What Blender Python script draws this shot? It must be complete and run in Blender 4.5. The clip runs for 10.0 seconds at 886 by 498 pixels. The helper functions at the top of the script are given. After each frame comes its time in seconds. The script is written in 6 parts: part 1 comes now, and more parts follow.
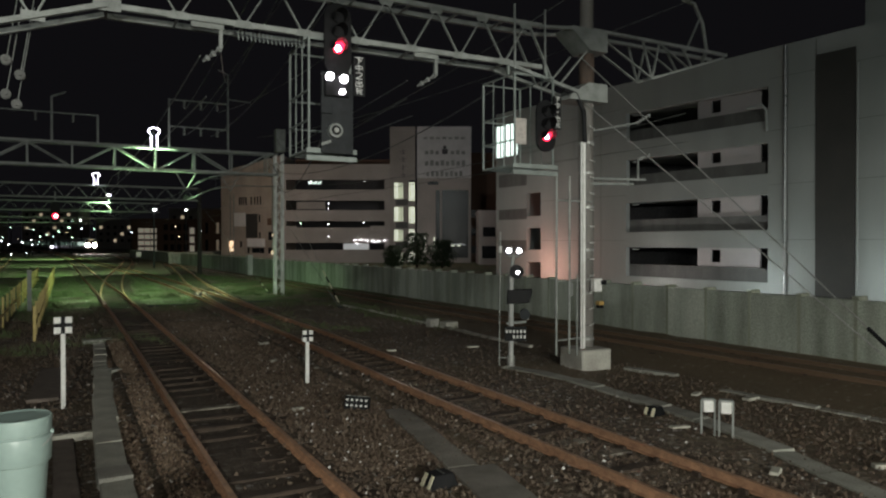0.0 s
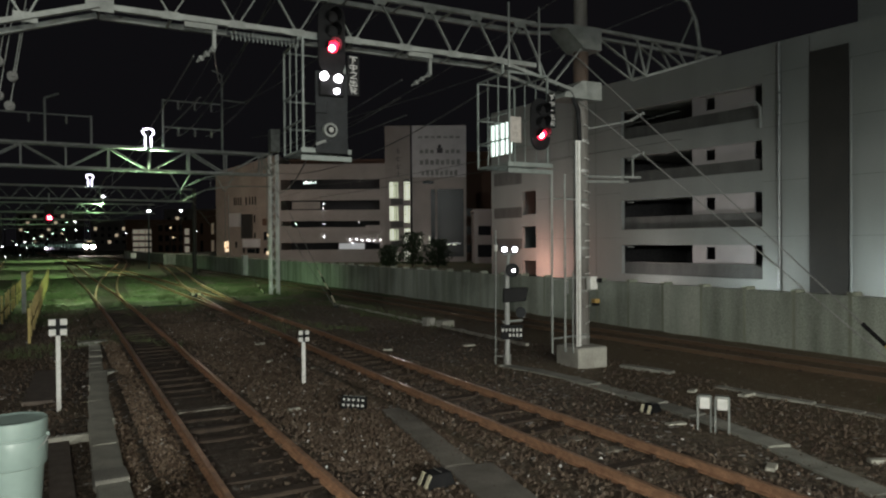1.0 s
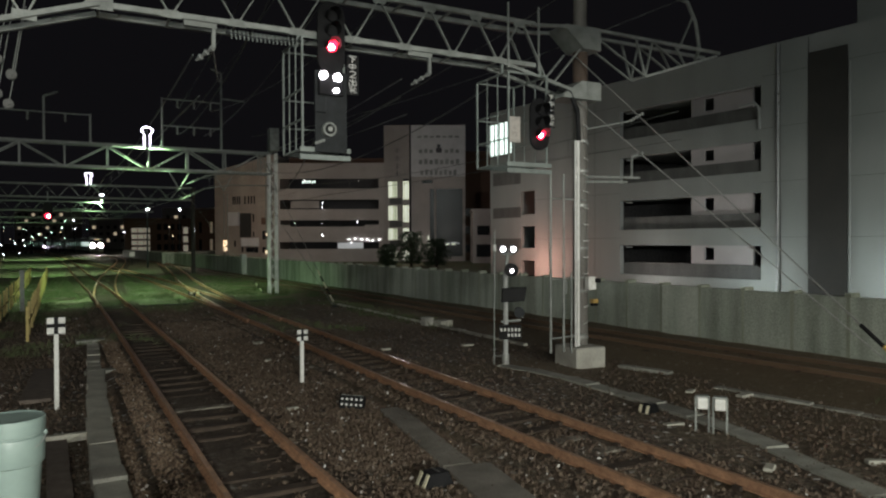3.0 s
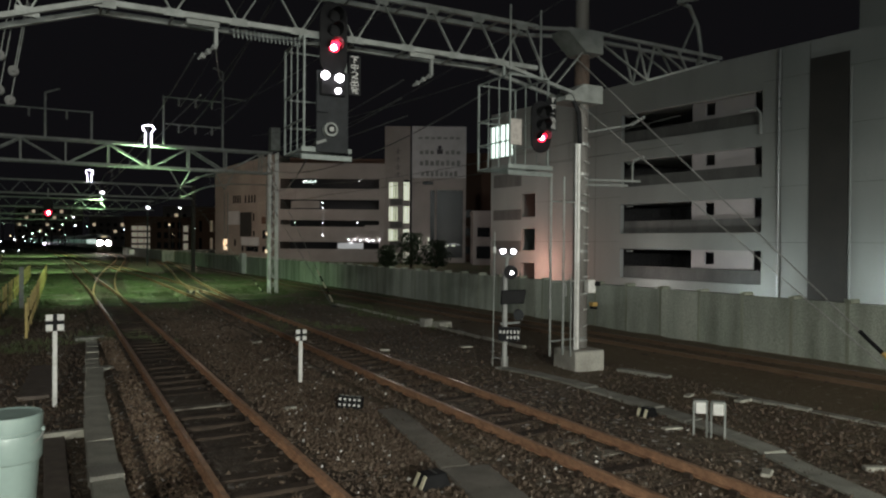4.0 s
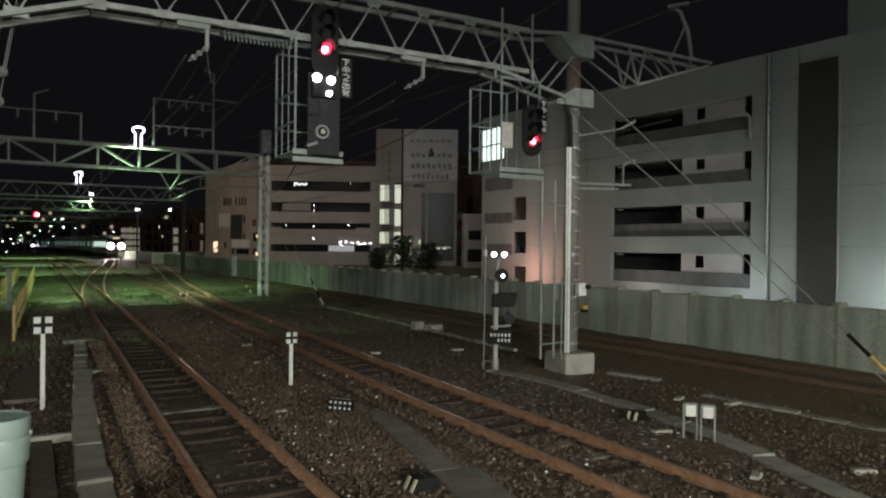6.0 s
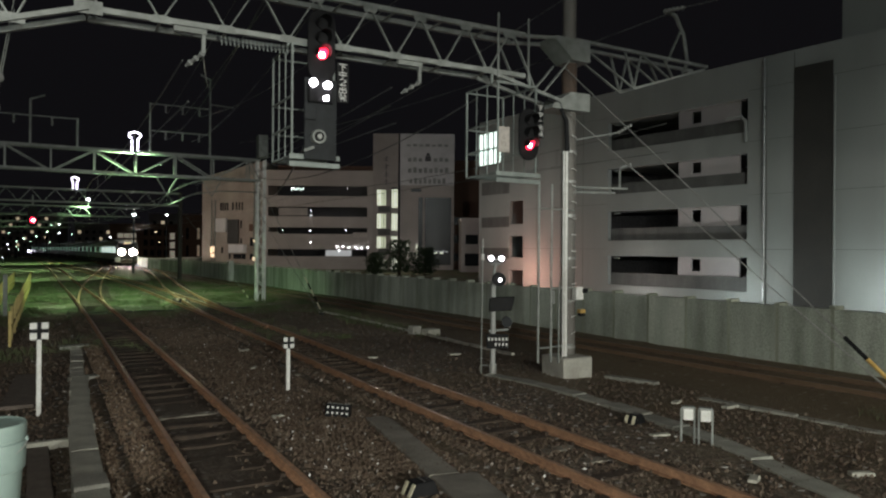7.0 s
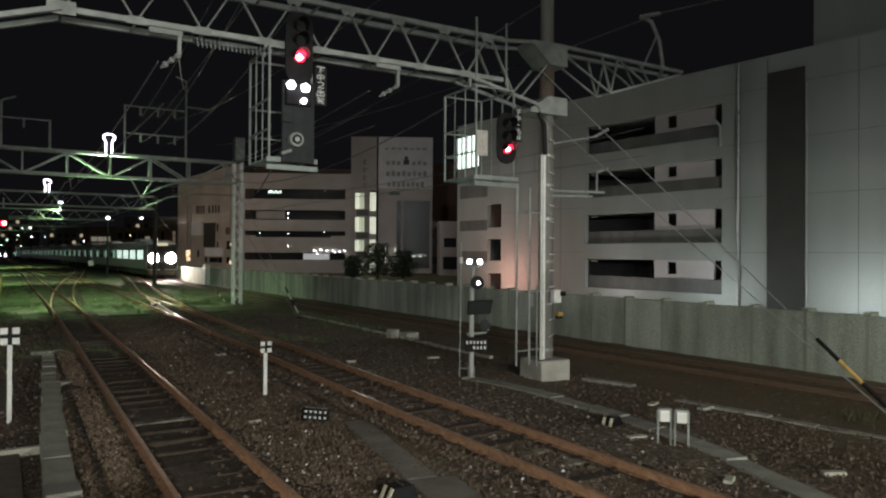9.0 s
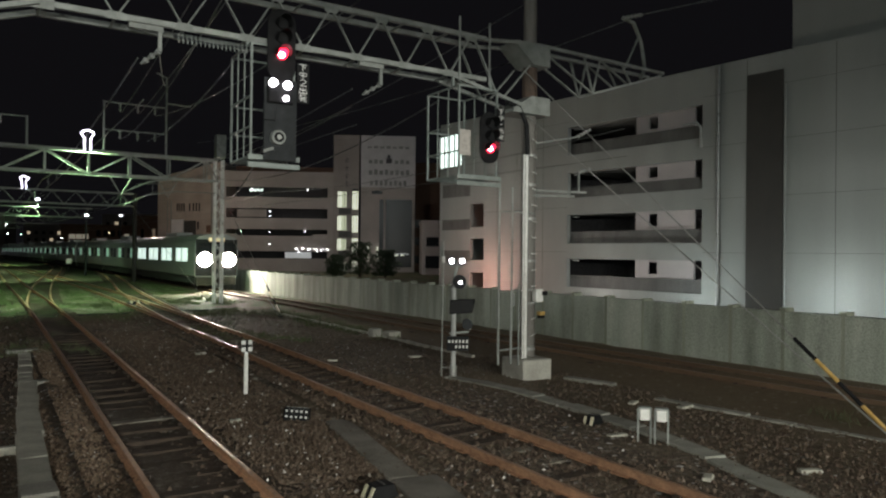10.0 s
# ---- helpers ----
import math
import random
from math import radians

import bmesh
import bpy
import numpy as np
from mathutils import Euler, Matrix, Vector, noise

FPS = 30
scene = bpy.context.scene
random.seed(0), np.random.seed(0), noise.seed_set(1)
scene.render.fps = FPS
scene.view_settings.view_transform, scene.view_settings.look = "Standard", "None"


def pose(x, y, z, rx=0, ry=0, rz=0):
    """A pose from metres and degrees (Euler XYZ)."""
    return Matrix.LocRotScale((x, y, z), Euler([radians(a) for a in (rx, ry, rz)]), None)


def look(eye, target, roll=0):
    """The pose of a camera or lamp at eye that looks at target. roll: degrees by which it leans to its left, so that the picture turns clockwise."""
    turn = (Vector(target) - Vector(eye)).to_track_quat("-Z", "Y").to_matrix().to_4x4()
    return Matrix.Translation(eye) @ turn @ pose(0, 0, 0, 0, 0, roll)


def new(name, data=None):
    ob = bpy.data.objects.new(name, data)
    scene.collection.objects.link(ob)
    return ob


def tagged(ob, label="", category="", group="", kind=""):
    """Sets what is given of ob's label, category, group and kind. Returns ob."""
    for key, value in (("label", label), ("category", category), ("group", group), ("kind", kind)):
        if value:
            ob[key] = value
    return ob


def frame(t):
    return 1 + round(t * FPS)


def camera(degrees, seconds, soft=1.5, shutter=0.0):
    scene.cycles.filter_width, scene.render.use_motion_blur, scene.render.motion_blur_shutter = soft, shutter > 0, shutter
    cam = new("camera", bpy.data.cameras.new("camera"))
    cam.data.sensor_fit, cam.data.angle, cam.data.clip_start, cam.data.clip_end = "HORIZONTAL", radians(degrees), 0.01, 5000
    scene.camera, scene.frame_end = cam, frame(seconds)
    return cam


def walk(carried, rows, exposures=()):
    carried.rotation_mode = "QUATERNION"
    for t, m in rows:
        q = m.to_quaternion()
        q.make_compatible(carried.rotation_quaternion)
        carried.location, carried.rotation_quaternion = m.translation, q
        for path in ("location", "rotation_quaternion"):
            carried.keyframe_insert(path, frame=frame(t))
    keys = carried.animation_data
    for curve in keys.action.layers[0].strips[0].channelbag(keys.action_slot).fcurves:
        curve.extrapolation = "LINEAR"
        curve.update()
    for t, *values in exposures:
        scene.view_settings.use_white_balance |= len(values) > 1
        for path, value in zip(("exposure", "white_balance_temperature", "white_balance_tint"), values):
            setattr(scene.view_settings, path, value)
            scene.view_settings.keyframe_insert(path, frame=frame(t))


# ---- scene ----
cam = camera(63.98, 10.0, soft=2.2)
PATH = [
    (0.0, pose(0.0, 0.0, 2.6, 89.498, 0.000, -27.954)),
    (0.5, pose(0.0, 0.0, 2.6, 89.456, 0.223, -28.162)),
    (1.0, pose(0.0, 0.0, 2.6, 89.417, 0.420, -28.314)),
    (1.5, pose(0.0, 0.0, 2.6, 89.414, 0.596, -28.333)),
    (2.0, pose(0.0, 0.0, 2.6, 89.450, 0.543, -28.373)),
    (2.5, pose(0.0, 0.0, 2.6, 89.393, 0.500, -28.393)),
    (4.0, pose(0.0, 0.0, 2.6, 89.502, -0.453, -28.410)),
    (4.5, pose(0.0, 0.0, 2.6, 89.669, -0.289, -28.575)),
    (5.0, pose(0.0, 0.0, 2.6, 89.758, -0.324, -28.800)),
    (5.5, pose(0.0, 0.0, 2.6, 89.641, -0.519, -29.012)),
    (7.0, pose(0.0, 0.0, 2.6, 90.093, -0.403, -29.360)),
    (7.5, pose(0.0, 0.0, 2.6, 90.197, -0.241, -29.693)),
    (8.0, pose(0.0, 0.0, 2.6, 90.336, -0.345, -30.128)),
    (8.5, pose(0.0, 0.0, 2.6, 90.365, -0.289, -30.643)),
    (9.0, pose(0.0, 0.0, 2.6, 90.372, -0.349, -31.105)),
    (9.5, pose(0.0, 0.0, 2.6, 90.327, -0.432, -31.532)),
    (10.0, pose(0.0, 0.0, 2.6, 90.313, -0.580, -32.528)),
]
# the clip's camera brightens a little as the train draws near
walk(cam, PATH, ((0.0, 0.14), (2.5, 0.15), (5.5, 0.18), (7.5, 0.21), (10.0, 0.2)))

# ---- light: a night sky, unseen station lamps, the yard's floodlights, added unseen lamps ----
world = bpy.data.worlds.new("night")
scene.world = world
world.use_nodes = True
bg = world.node_tree.nodes["Background"]
bg.inputs[0].default_value = (0.42, 0.40, 0.48, 1)
bg.inputs[1].default_value = 0.009


def lamp(name, kind, at, power, color, size=0.25, target=None, spot=None):
    d = bpy.data.lights.new(name, kind)
    d.energy, d.color = power, color
    if kind == "AREA":
        d.shape, d.size = "DISK", size
    else:
        d.shadow_soft_size = size
    if kind == "SPOT":
        d.spot_size, d.spot_blend = radians(spot), 0.9
    ob = new(name, d)
    ob.matrix_world = look(at, target) if target else pose(*at)
    return ob


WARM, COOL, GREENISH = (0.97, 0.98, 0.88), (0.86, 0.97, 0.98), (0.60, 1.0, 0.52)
# unseen lamps behind the camera, assumed over the two platforms
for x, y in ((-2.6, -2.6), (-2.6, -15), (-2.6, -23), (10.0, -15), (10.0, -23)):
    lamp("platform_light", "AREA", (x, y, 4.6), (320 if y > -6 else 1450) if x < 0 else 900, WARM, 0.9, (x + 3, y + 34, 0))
# unseen fill lamp added far behind the camera, evens the light on the facade
lamp("mast_light", "SPOT", (-24.0, -48.0, 19.0), 23000, (0.93, 1.0, 0.95), 0.6, (30, 25, 4), 70)
# yard floodlights on the second and third gantry
lamp("floodlight", "SPOT", (4.0, 38.4, 8.0), 6800, GREENISH, 0.25, (3.0, 42.0, 0), 138)
lamp("floodlight", "SPOT", (2.2, 65.6, 8.3), 7500, GREENISH, 0.25, (0.5, 74, 0), 104)
# unseen lamps added beyond the retaining wall to brighten the facade's foot
for y, power in ((10.5, 210), (17.5, 210), (24.5, 160), (31.0, 110)):
    lamp("street_light", "POINT", (29.1 + 0.0988 * (34.34 - y), y, 0.5), power, COOL if y < 30 else (1.0, 0.93, 0.9), 0.3)
lamp("floodlight", "SPOT", (4.4, 92.0, 8.0), 14000, GREENISH, 0.25, (-1.0, 98, 0), 96)
lamp("floodlight", "SPOT", (0.7, 130.0, 8.0), 14000, GREENISH, 0.25, (-3.0, 138, 0), 100)
# more unseen lamps added to brighten the facade's end and the far buildings
lamp("street_light", "POINT", (24.0, 42.0, 4.5), 300, (1.0, 0.95, 0.9), 0.3)
lamp("street_light", "POINT", (28.6, 41.0, 0.9), 300, (1.0, 0.50, 0.40), 0.2)
lamp("street_light", "POINT", (34.0, 74.0, 8.0), 850, (1.0, 0.9, 0.88), 0.3)
lamp("street_light", "POINT", (15.5, 92.0, 9.0), 1000, (1.0, 0.80, 0.66), 0.3)


# ---- materials ----
def mat(name, color, rough=0.7, metal=0.0, second=None, scale=6.0, fine=60.0, bump=0.25, glow=0.0, dist=0.01, stain=0.5, streak=False, gloss=0.5):
    m = bpy.data.materials.new(name)
    m.use_nodes = True
    n, l = m.node_tree.nodes, m.node_tree.links
    b = n["Principled BSDF"]
    if glow:
        b.inputs["Base Color"].default_value = (*color, 1)
        b.inputs["Emission Color"].default_value = (*color, 1)
        b.inputs["Emission Strength"].default_value = glow
        return m
    tc = n.new("ShaderNodeTexCoord")
    mp = n.new("ShaderNodeMapping")
    l.new(tc.outputs["Object"], mp.inputs[0])
    if streak:
        mp.inputs["Scale"].default_value = (1, 1, 0.15)
    a = n.new("ShaderNodeTexNoise")
    a.inputs["Scale"].default_value, a.inputs["Detail"].default_value = scale, 5
    f = n.new("ShaderNodeTexNoise")
    f.inputs["Scale"].default_value, f.inputs["Detail"].default_value = fine, 3
    l.new(mp.outputs[0], a.inputs[0])
    l.new(tc.outputs["Object"], f.inputs[0])
    info = n.new("ShaderNodeObjectInfo")
    s = second or tuple(c * 0.55 for c in color)
    ramp = n.new("ShaderNodeValToRGB")
    ramp.color_ramp.elements[0].position, ramp.color_ramp.elements[1].position = 0.32, 0.68
    ramp.color_ramp.elements[0].color, ramp.color_ramp.elements[1].color = (*s, 1), (*color, 1)
    l.new(a.outputs[0], ramp.inputs[0])
    mix = n.new("ShaderNodeMix")
    mix.data_type, mix.blend_type = "RGBA", "OVERLAY"
    mix.inputs[0].default_value = stain
    l.new(ramp.outputs[0], mix.inputs[6])
    l.new(f.outputs["Fac"], mix.inputs[7])
    hue = n.new("ShaderNodeHueSaturation")
    mr = n.new("ShaderNodeMapRange")
    mr.inputs[3].default_value, mr.inputs[4].default_value = 0.85, 1.15
    l.new(info.outputs["Random"], mr.inputs[0])
    l.new(mr.outputs[0], hue.inputs["Value"])
    l.new(mix.outputs[2], hue.inputs["Color"])
    l.new(hue.outputs[0], b.inputs["Base Color"])
    r = n.new("ShaderNodeMapRange")
    r.inputs[3].default_value, r.inputs[4].default_value = max(0.05, rough - 0.12), min(1, rough + 0.12)
    l.new(a.outputs[0], r.inputs[0])
    l.new(r.outputs[0], b.inputs["Roughness"])
    b.inputs["Metallic"].default_value = metal
    b.inputs["Specular IOR Level"].default_value = gloss
    if bump:
        bp = n.new("ShaderNodeBump")
        bp.inputs["Strength"].default_value, bp.inputs["Distance"].default_value = bump, dist
        l.new(f.outputs["Fac"], bp.inputs["Height"])
        l.new(bp.outputs[0], b.inputs["Normal"])
    return m


M = {
    "steel": mat("galvanised_steel", (0.34, 0.345, 0.33), 0.5, 0.35, (0.22, 0.22, 0.21), 5, 80, 0.1),
    "pale_paint": mat("pale_grey_paint", (0.265, 0.28, 0.266), 0.6, 0.0, (0.165, 0.175, 0.165), 4, 70, 0.08),
    "post_grey": mat("light_grey_post_paint", (0.50, 0.51, 0.50), 0.5, 0.0, (0.34, 0.35, 0.34), 5, 60, 0.1, streak=True),
    "mast": mat("weathered_mast_paint", (0.19, 0.18, 0.165), 0.65, 0.0, (0.12, 0.11, 0.098), 3, 60, 0.15, streak=True),
    "mast_rust": mat("rusty_mast_band", (0.09, 0.058, 0.042), 0.85, 0.0, (0.055, 0.042, 0.034), 7, 60, 0.3),
    "clip": mat("dark_rail_clip", (0.07, 0.048, 0.035), 0.8, 0.1, (0.035, 0.025, 0.02), 9, 60, 0.3),
    "pilaster": mat("mossy_pilaster_concrete", (0.34, 0.36, 0.29), 0.9, 0.0, (0.20, 0.22, 0.17), 2.5, 40, 0.3, streak=True),
    "zinc": mat("bright_zinc_pipe", (0.30, 0.31, 0.31), 0.32, 0.5, (0.24, 0.25, 0.25), 3, 60, 0),
    "cage_paint": mat("pale_green_cage_paint", (0.235, 0.265, 0.25), 0.6, 0.0, (0.16, 0.18, 0.17), 4, 70, 0.08),
    # wall track's rail sides: their shade is put into the darker brown
    "shaded_rust": mat("shaded_brown_rail_side", (0.12, 0.08, 0.05), 0.85, 0.0, (0.13, 0.08, 0.05), 9, 60, 0.4),
    "dull_head": mat("dull_brown_rail_head", (0.27, 0.17, 0.11), 0.4, 0.3, (0.19, 0.12, 0.08), 7, 60, 0),
    "lid": mat("worn_trough_lid", (0.36, 0.36, 0.32), 0.9, 0.0, (0.22, 0.22, 0.19), 2.5, 45, 0.4),
    "post_white": mat("white_lattice_paint", (0.80, 0.82, 0.80), 0.55, 0.0, (0.68, 0.70, 0.68), 4, 70, 0.08),
    "white": mat("white_paint", (0.74, 0.74, 0.72), 0.5, 0.0, (0.58, 0.58, 0.55), 9, 90, 0.05),
    "dark_steel": mat("dark_steel", (0.03, 0.033, 0.036), 0.6, 0.2, gloss=0.25),
    "black": mat("black_enamel", (0.008, 0.008, 0.009), 0.6, 0.0, (0.012, 0.012, 0.013), gloss=0.15),
    "rust": mat("rusty_rail_side", (0.56, 0.325, 0.195), 0.8, 0.0, (0.33, 0.18, 0.11), 9, 60, 0.4),
    "rail_top": mat("rusty_rail_head", (0.66, 0.41, 0.26), 0.34, 0.35, (0.33, 0.20, 0.135), 7, 60, 0),
    "sleeper": mat("weathered_concrete_sleeper", (0.27, 0.25, 0.21), 0.9, 0.0, (0.06, 0.045, 0.035), 5, 60, 0.5),
    "wood_sleeper": mat("oily_wooden_sleeper", (0.066, 0.046, 0.033), 0.9, 0.0, (0.034, 0.024, 0.018), 7, 60, 0.6),
    "concrete": mat("cast_concrete", (0.40, 0.39, 0.35), 0.85, 0.0, (0.27, 0.26, 0.23), 2.2, 45, 0.35),
    "grey_wood": mat("weathered_plank_wood", (0.17, 0.14, 0.12), 0.85, 0.0, (0.10, 0.08, 0.065), 5, 70, 0.4, streak=True),
    "trough": mat("trough_concrete", (0.55, 0.54, 0.47), 0.85, 0.0, (0.36, 0.35, 0.30), 3, 50, 0.5),
    "wall": mat("stained_wall_concrete", (0.42, 0.45, 0.395), 0.9, 0.0, (0.21, 0.235, 0.195), 1.7, 26, 0.4, stain=0.6, streak=True),
    "facade": mat("painted_facade", (0.32, 0.335, 0.322), 0.8, 0.0, (0.255, 0.27, 0.258), 0.5, 30, 0.1, streak=True),
    "facade_inner": mat("painted_inner_wall", (0.42, 0.39, 0.39), 0.85, 0.0, (0.36, 0.34, 0.34), 0.8, 30, 0.1),
    "parapet": mat("grey_balcony_panel", (0.13, 0.13, 0.125), 0.8, 0.0, (0.085, 0.085, 0.082), 1.5, 30, 0.1, streak=True),
    "strip": mat("dark_brown_cladding", (0.04, 0.038, 0.034), 0.7, 0.0, (0.03, 0.03, 0.027), 1, 30, 0.1),
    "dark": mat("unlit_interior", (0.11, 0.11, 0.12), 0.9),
    "tan": mat("tan_facade", (0.44, 0.38, 0.33), 0.85, 0.0, (0.34, 0.29, 0.25), 0.4, 20, 0.1),
    "beige": mat("beige_facade", (0.46, 0.42, 0.39), 0.85, 0.0, (0.38, 0.35, 0.32), 0.4, 20, 0.1),
    "brownwall": mat("reddish_brown_wall", (0.16, 0.09, 0.06), 0.85),
    "yellow": mat("yellow_fence_paint", (0.42, 0.33, 0.11), 0.6, 0.0, (0.32, 0.24, 0.08), 8, 60, 0.2),
    "bin": mat("pale_green_plastic", (0.25, 0.33, 0.305), 0.4, 0.0, (0.24, 0.315, 0.295), 3, 30, 0.02, stain=0.08),
    "cream": mat("cream_reflector", (0.66, 0.63, 0.48), 0.4, 0.0, (0.6, 0.56, 0.40), 9, 60, 0.1),
    "wire": mat("dark_copper_wire", (0.19, 0.20, 0.19), 0.5, 0.3),
    "insulator": mat("glazed_porcelain", (0.30, 0.31, 0.30), 0.3, 0.0, (0.22, 0.23, 0.22)),
    "glass": mat("dark_window_glass", (0.02, 0.022, 0.025), 0.22, bump=0.0, gloss=0.12),
    "pad": mat("dirty_concrete_pad", (0.25, 0.235, 0.205), 0.9, 0.0, (0.15, 0.135, 0.115), 3, 50, 0.5),
    "leaf": mat("dark_foliage", (0.035, 0.06, 0.025), 0.7, 0.0, (0.02, 0.035, 0.015)),
    "train": mat("brushed_train_side", (0.36, 0.38, 0.39), 0.35, 0.4, (0.30, 0.32, 0.33), 1, 30, 0.05),
    "under": mat("grimy_underframe", (0.05, 0.045, 0.04), 0.9),
    "board": mat("white_board", (0.72, 0.72, 0.72), 0.6, 0.0, (0.62, 0.62, 0.62), 1, 20, 0.05),
    "amber": mat("guy_guard_yellow", (0.58, 0.38, 0.12), 0.5, 0.0, (0.42, 0.27, 0.08)),
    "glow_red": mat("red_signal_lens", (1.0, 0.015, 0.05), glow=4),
    "glow_core": mat("red_signal_bulb", (1.0, 0.55, 0.62), glow=18),
    "glow_white": mat("white_signal_lamp", (1.0, 0.93, 1.0), glow=12),
    "glow_head": mat("train_headlamp", (1.0, 0.90, 0.78), glow=230),
    "glow_flood": mat("floodlight_lamp", (0.88, 0.80, 1.0), glow=7),
    "glow_far": mat("far_lamp", (0.93, 0.95, 1.0), glow=9),
    "glow_green": mat("far_green_lamp", (0.62, 1.0, 0.72), glow=8),
    "glow_warm": mat("warm_far_lamp", (1.0, 0.80, 0.58), glow=0.05),
    "glow_window": mat("lit_cool_window", (0.82, 1.0, 0.93), glow=1.6),
    "glow_stair": mat("glowing_stairwell", (0.94, 1.0, 0.80), glow=0.65),
    "glow_cabin": mat("lit_cabin_window", (0.80, 1.0, 0.92), glow=0.8),
}


# ---- mesh helpers ----
def box(bm, c, s, m=None):
    g = bmesh.ops.create_cube(bm, size=1.0, matrix=Matrix.Translation(c) @ Matrix.Diagonal((*s, 1)))
    if m is not None:
        bmesh.ops.transform(bm, matrix=m, verts=g["verts"])
    return g["verts"]


def span(bm, lo, hi):
    return box(bm, [(a + b) / 2 for a, b in zip(lo, hi)], [b - a for a, b in zip(lo, hi)])


def frame_of(p, q):
    d = Vector(q) - Vector(p)
    return Matrix.Translation((Vector(p) + Vector(q)) / 2) @ d.to_track_quat("Z", "Y").to_matrix().to_4x4(), d.length


def bar(bm, p, q, w, h=None):
    m, n = frame_of(p, q)
    bmesh.ops.create_cube(bm, size=1.0, matrix=m @ Matrix.Diagonal((w, h or w, n, 1)))


def tube(bm, p, q, r, r2=None, n=12):
    m, d = frame_of(p, q)
    bmesh.ops.create_cone(bm, cap_ends=True, segments=n, radius1=r, radius2=r if r2 is None else r2, depth=d, matrix=m)


def angle_bar(bm, p, q, w, t=0.008):
    """An L-section bar."""
    m, n = frame_of(p, q)
    bmesh.ops.create_cube(bm, size=1.0, matrix=m @ Matrix.Translation((w / 2, 0, 0)) @ Matrix.Diagonal((w, t, n, 1)))
    bmesh.ops.create_cube(bm, size=1.0, matrix=m @ Matrix.Translation((0, w / 2, 0)) @ Matrix.Diagonal((t, w, n, 1)))


def ball(bm, c, r, n=12):
    bmesh.ops.create_uvsphere(bm, u_segments=n, v_segments=n // 2 + 2, radius=r, matrix=Matrix.Translation(c))


def made(name, bm, material, smooth=False, bevel=0.0):
    if bevel:
        bmesh.ops.bevel(bm, geom=bm.edges[:], offset=bevel, segments=1, affect="EDGES", clamp_overlap=True)
    me = bpy.data.meshes.new(name)
    bm.to_mesh(me)
    bm.free()
    if smooth:
        me.polygons.foreach_set("use_smooth", [True] * len(me.polygons))
        me.set_sharp_from_angle(angle=radians(40))
    me.materials.append(M[material])
    return me


def part(name, bm, material, parent, label="", smooth=False, bevel=0.0):
    ob = new(name, made(name, bm, material, smooth, bevel))
    ob.parent = parent
    return tagged(ob, label)


def thing(name, label, category, m=None, group="", kind=""):
    ob = new(name)
    ob.empty_display_size = 0.2
    if m is not None:
        ob.matrix_world = m
    return tagged(ob, label, category, group, kind)


def solid(name, bm, material, label, category, kind="", group="", smooth=False, bevel=0.0):
    return tagged(new(name, made(name, bm, material, smooth, bevel)), label, category, group, kind)


def one(f, *a, **k):
    bm = bmesh.new()
    f(bm, *a, **k)
    return bm


def extrude_profile(profile, line):
    """A closed profile (across, up) swept along a plan line of (x, y, z)."""
    bm, rings = bmesh.new(), []
    pts = [Vector(p) for p in line]
    for i, p in enumerate(pts):
        d = (pts[min(i + 1, len(pts) - 1)] - pts[max(i - 1, 0)]).normalized()
        side = Vector((d.y, -d.x, 0)).normalized()
        rings.append([bm.verts.new(p + side * a + Vector((0, 0, b))) for a, b in profile])
    k = len(profile)
    for r0, r1 in zip(rings, rings[1:]):
        for j in range(k):
            bm.faces.new((r0[j], r0[(j + 1) % k], r1[(j + 1) % k], r1[j]))
    bm.faces.new(rings[0])
    bm.faces.new(rings[-1][::-1])
    bmesh.ops.recalc_face_normals(bm, faces=bm.faces[:])
    return bm


def pipe(bm, pts, r, n=8):
    """One continuous round pipe through the points."""
    pts = [Vector(p) for p in pts]
    rings, side = [], None
    for i, p in enumerate(pts):
        d = (pts[min(i + 1, len(pts) - 1)] - pts[max(i - 1, 0)]).normalized()
        side = d.orthogonal().normalized() if side is None else (side - d * side.dot(d)).normalized()
        up = d.cross(side)
        rings.append([bm.verts.new(p + r * (side * math.cos(2 * math.pi * k / n) + up * math.sin(2 * math.pi * k / n))) for k in range(n)])
    for a, b in zip(rings, rings[1:]):
        for k in range(n):
            bm.faces.new((a[k], a[(k + 1) % n], b[(k + 1) % n], b[k]))
    bm.faces.new(rings[0][::-1])
    bm.faces.new(rings[-1])


def wire(bm, p, q, sag=0.0, r=0.012, n=10):
    pipe(bm, [Vector(p).lerp(Vector(q), i / n) - Vector((0, 0, sag * 4 * (i / n) * (1 - i / n))) for i in range(n + 1)], r, 5)


# ---- ground ----
def smooth_line(points, step=2.0):
    """Catmull-Rom through plan points, as (x, y)."""
    out = []
    for i in range(len(points) - 1):
        p0, p1, p2, p3 = (Vector(points[min(max(j, 0), len(points) - 1)]) for j in (i - 1, i, i + 1, i + 2))
        k = max(2, int((p2 - p1).length / step))
        for j in range(k):
            t = j / k
            out.append(0.5 * (2 * p1 + (p2 - p0) * t + (2 * p0 - 5 * p1 + 4 * p2 - p3) * t * t + (3 * p1 - p0 - 3 * p2 + p3) * t ** 3))
    out.append(Vector(points[-1]))
    return out


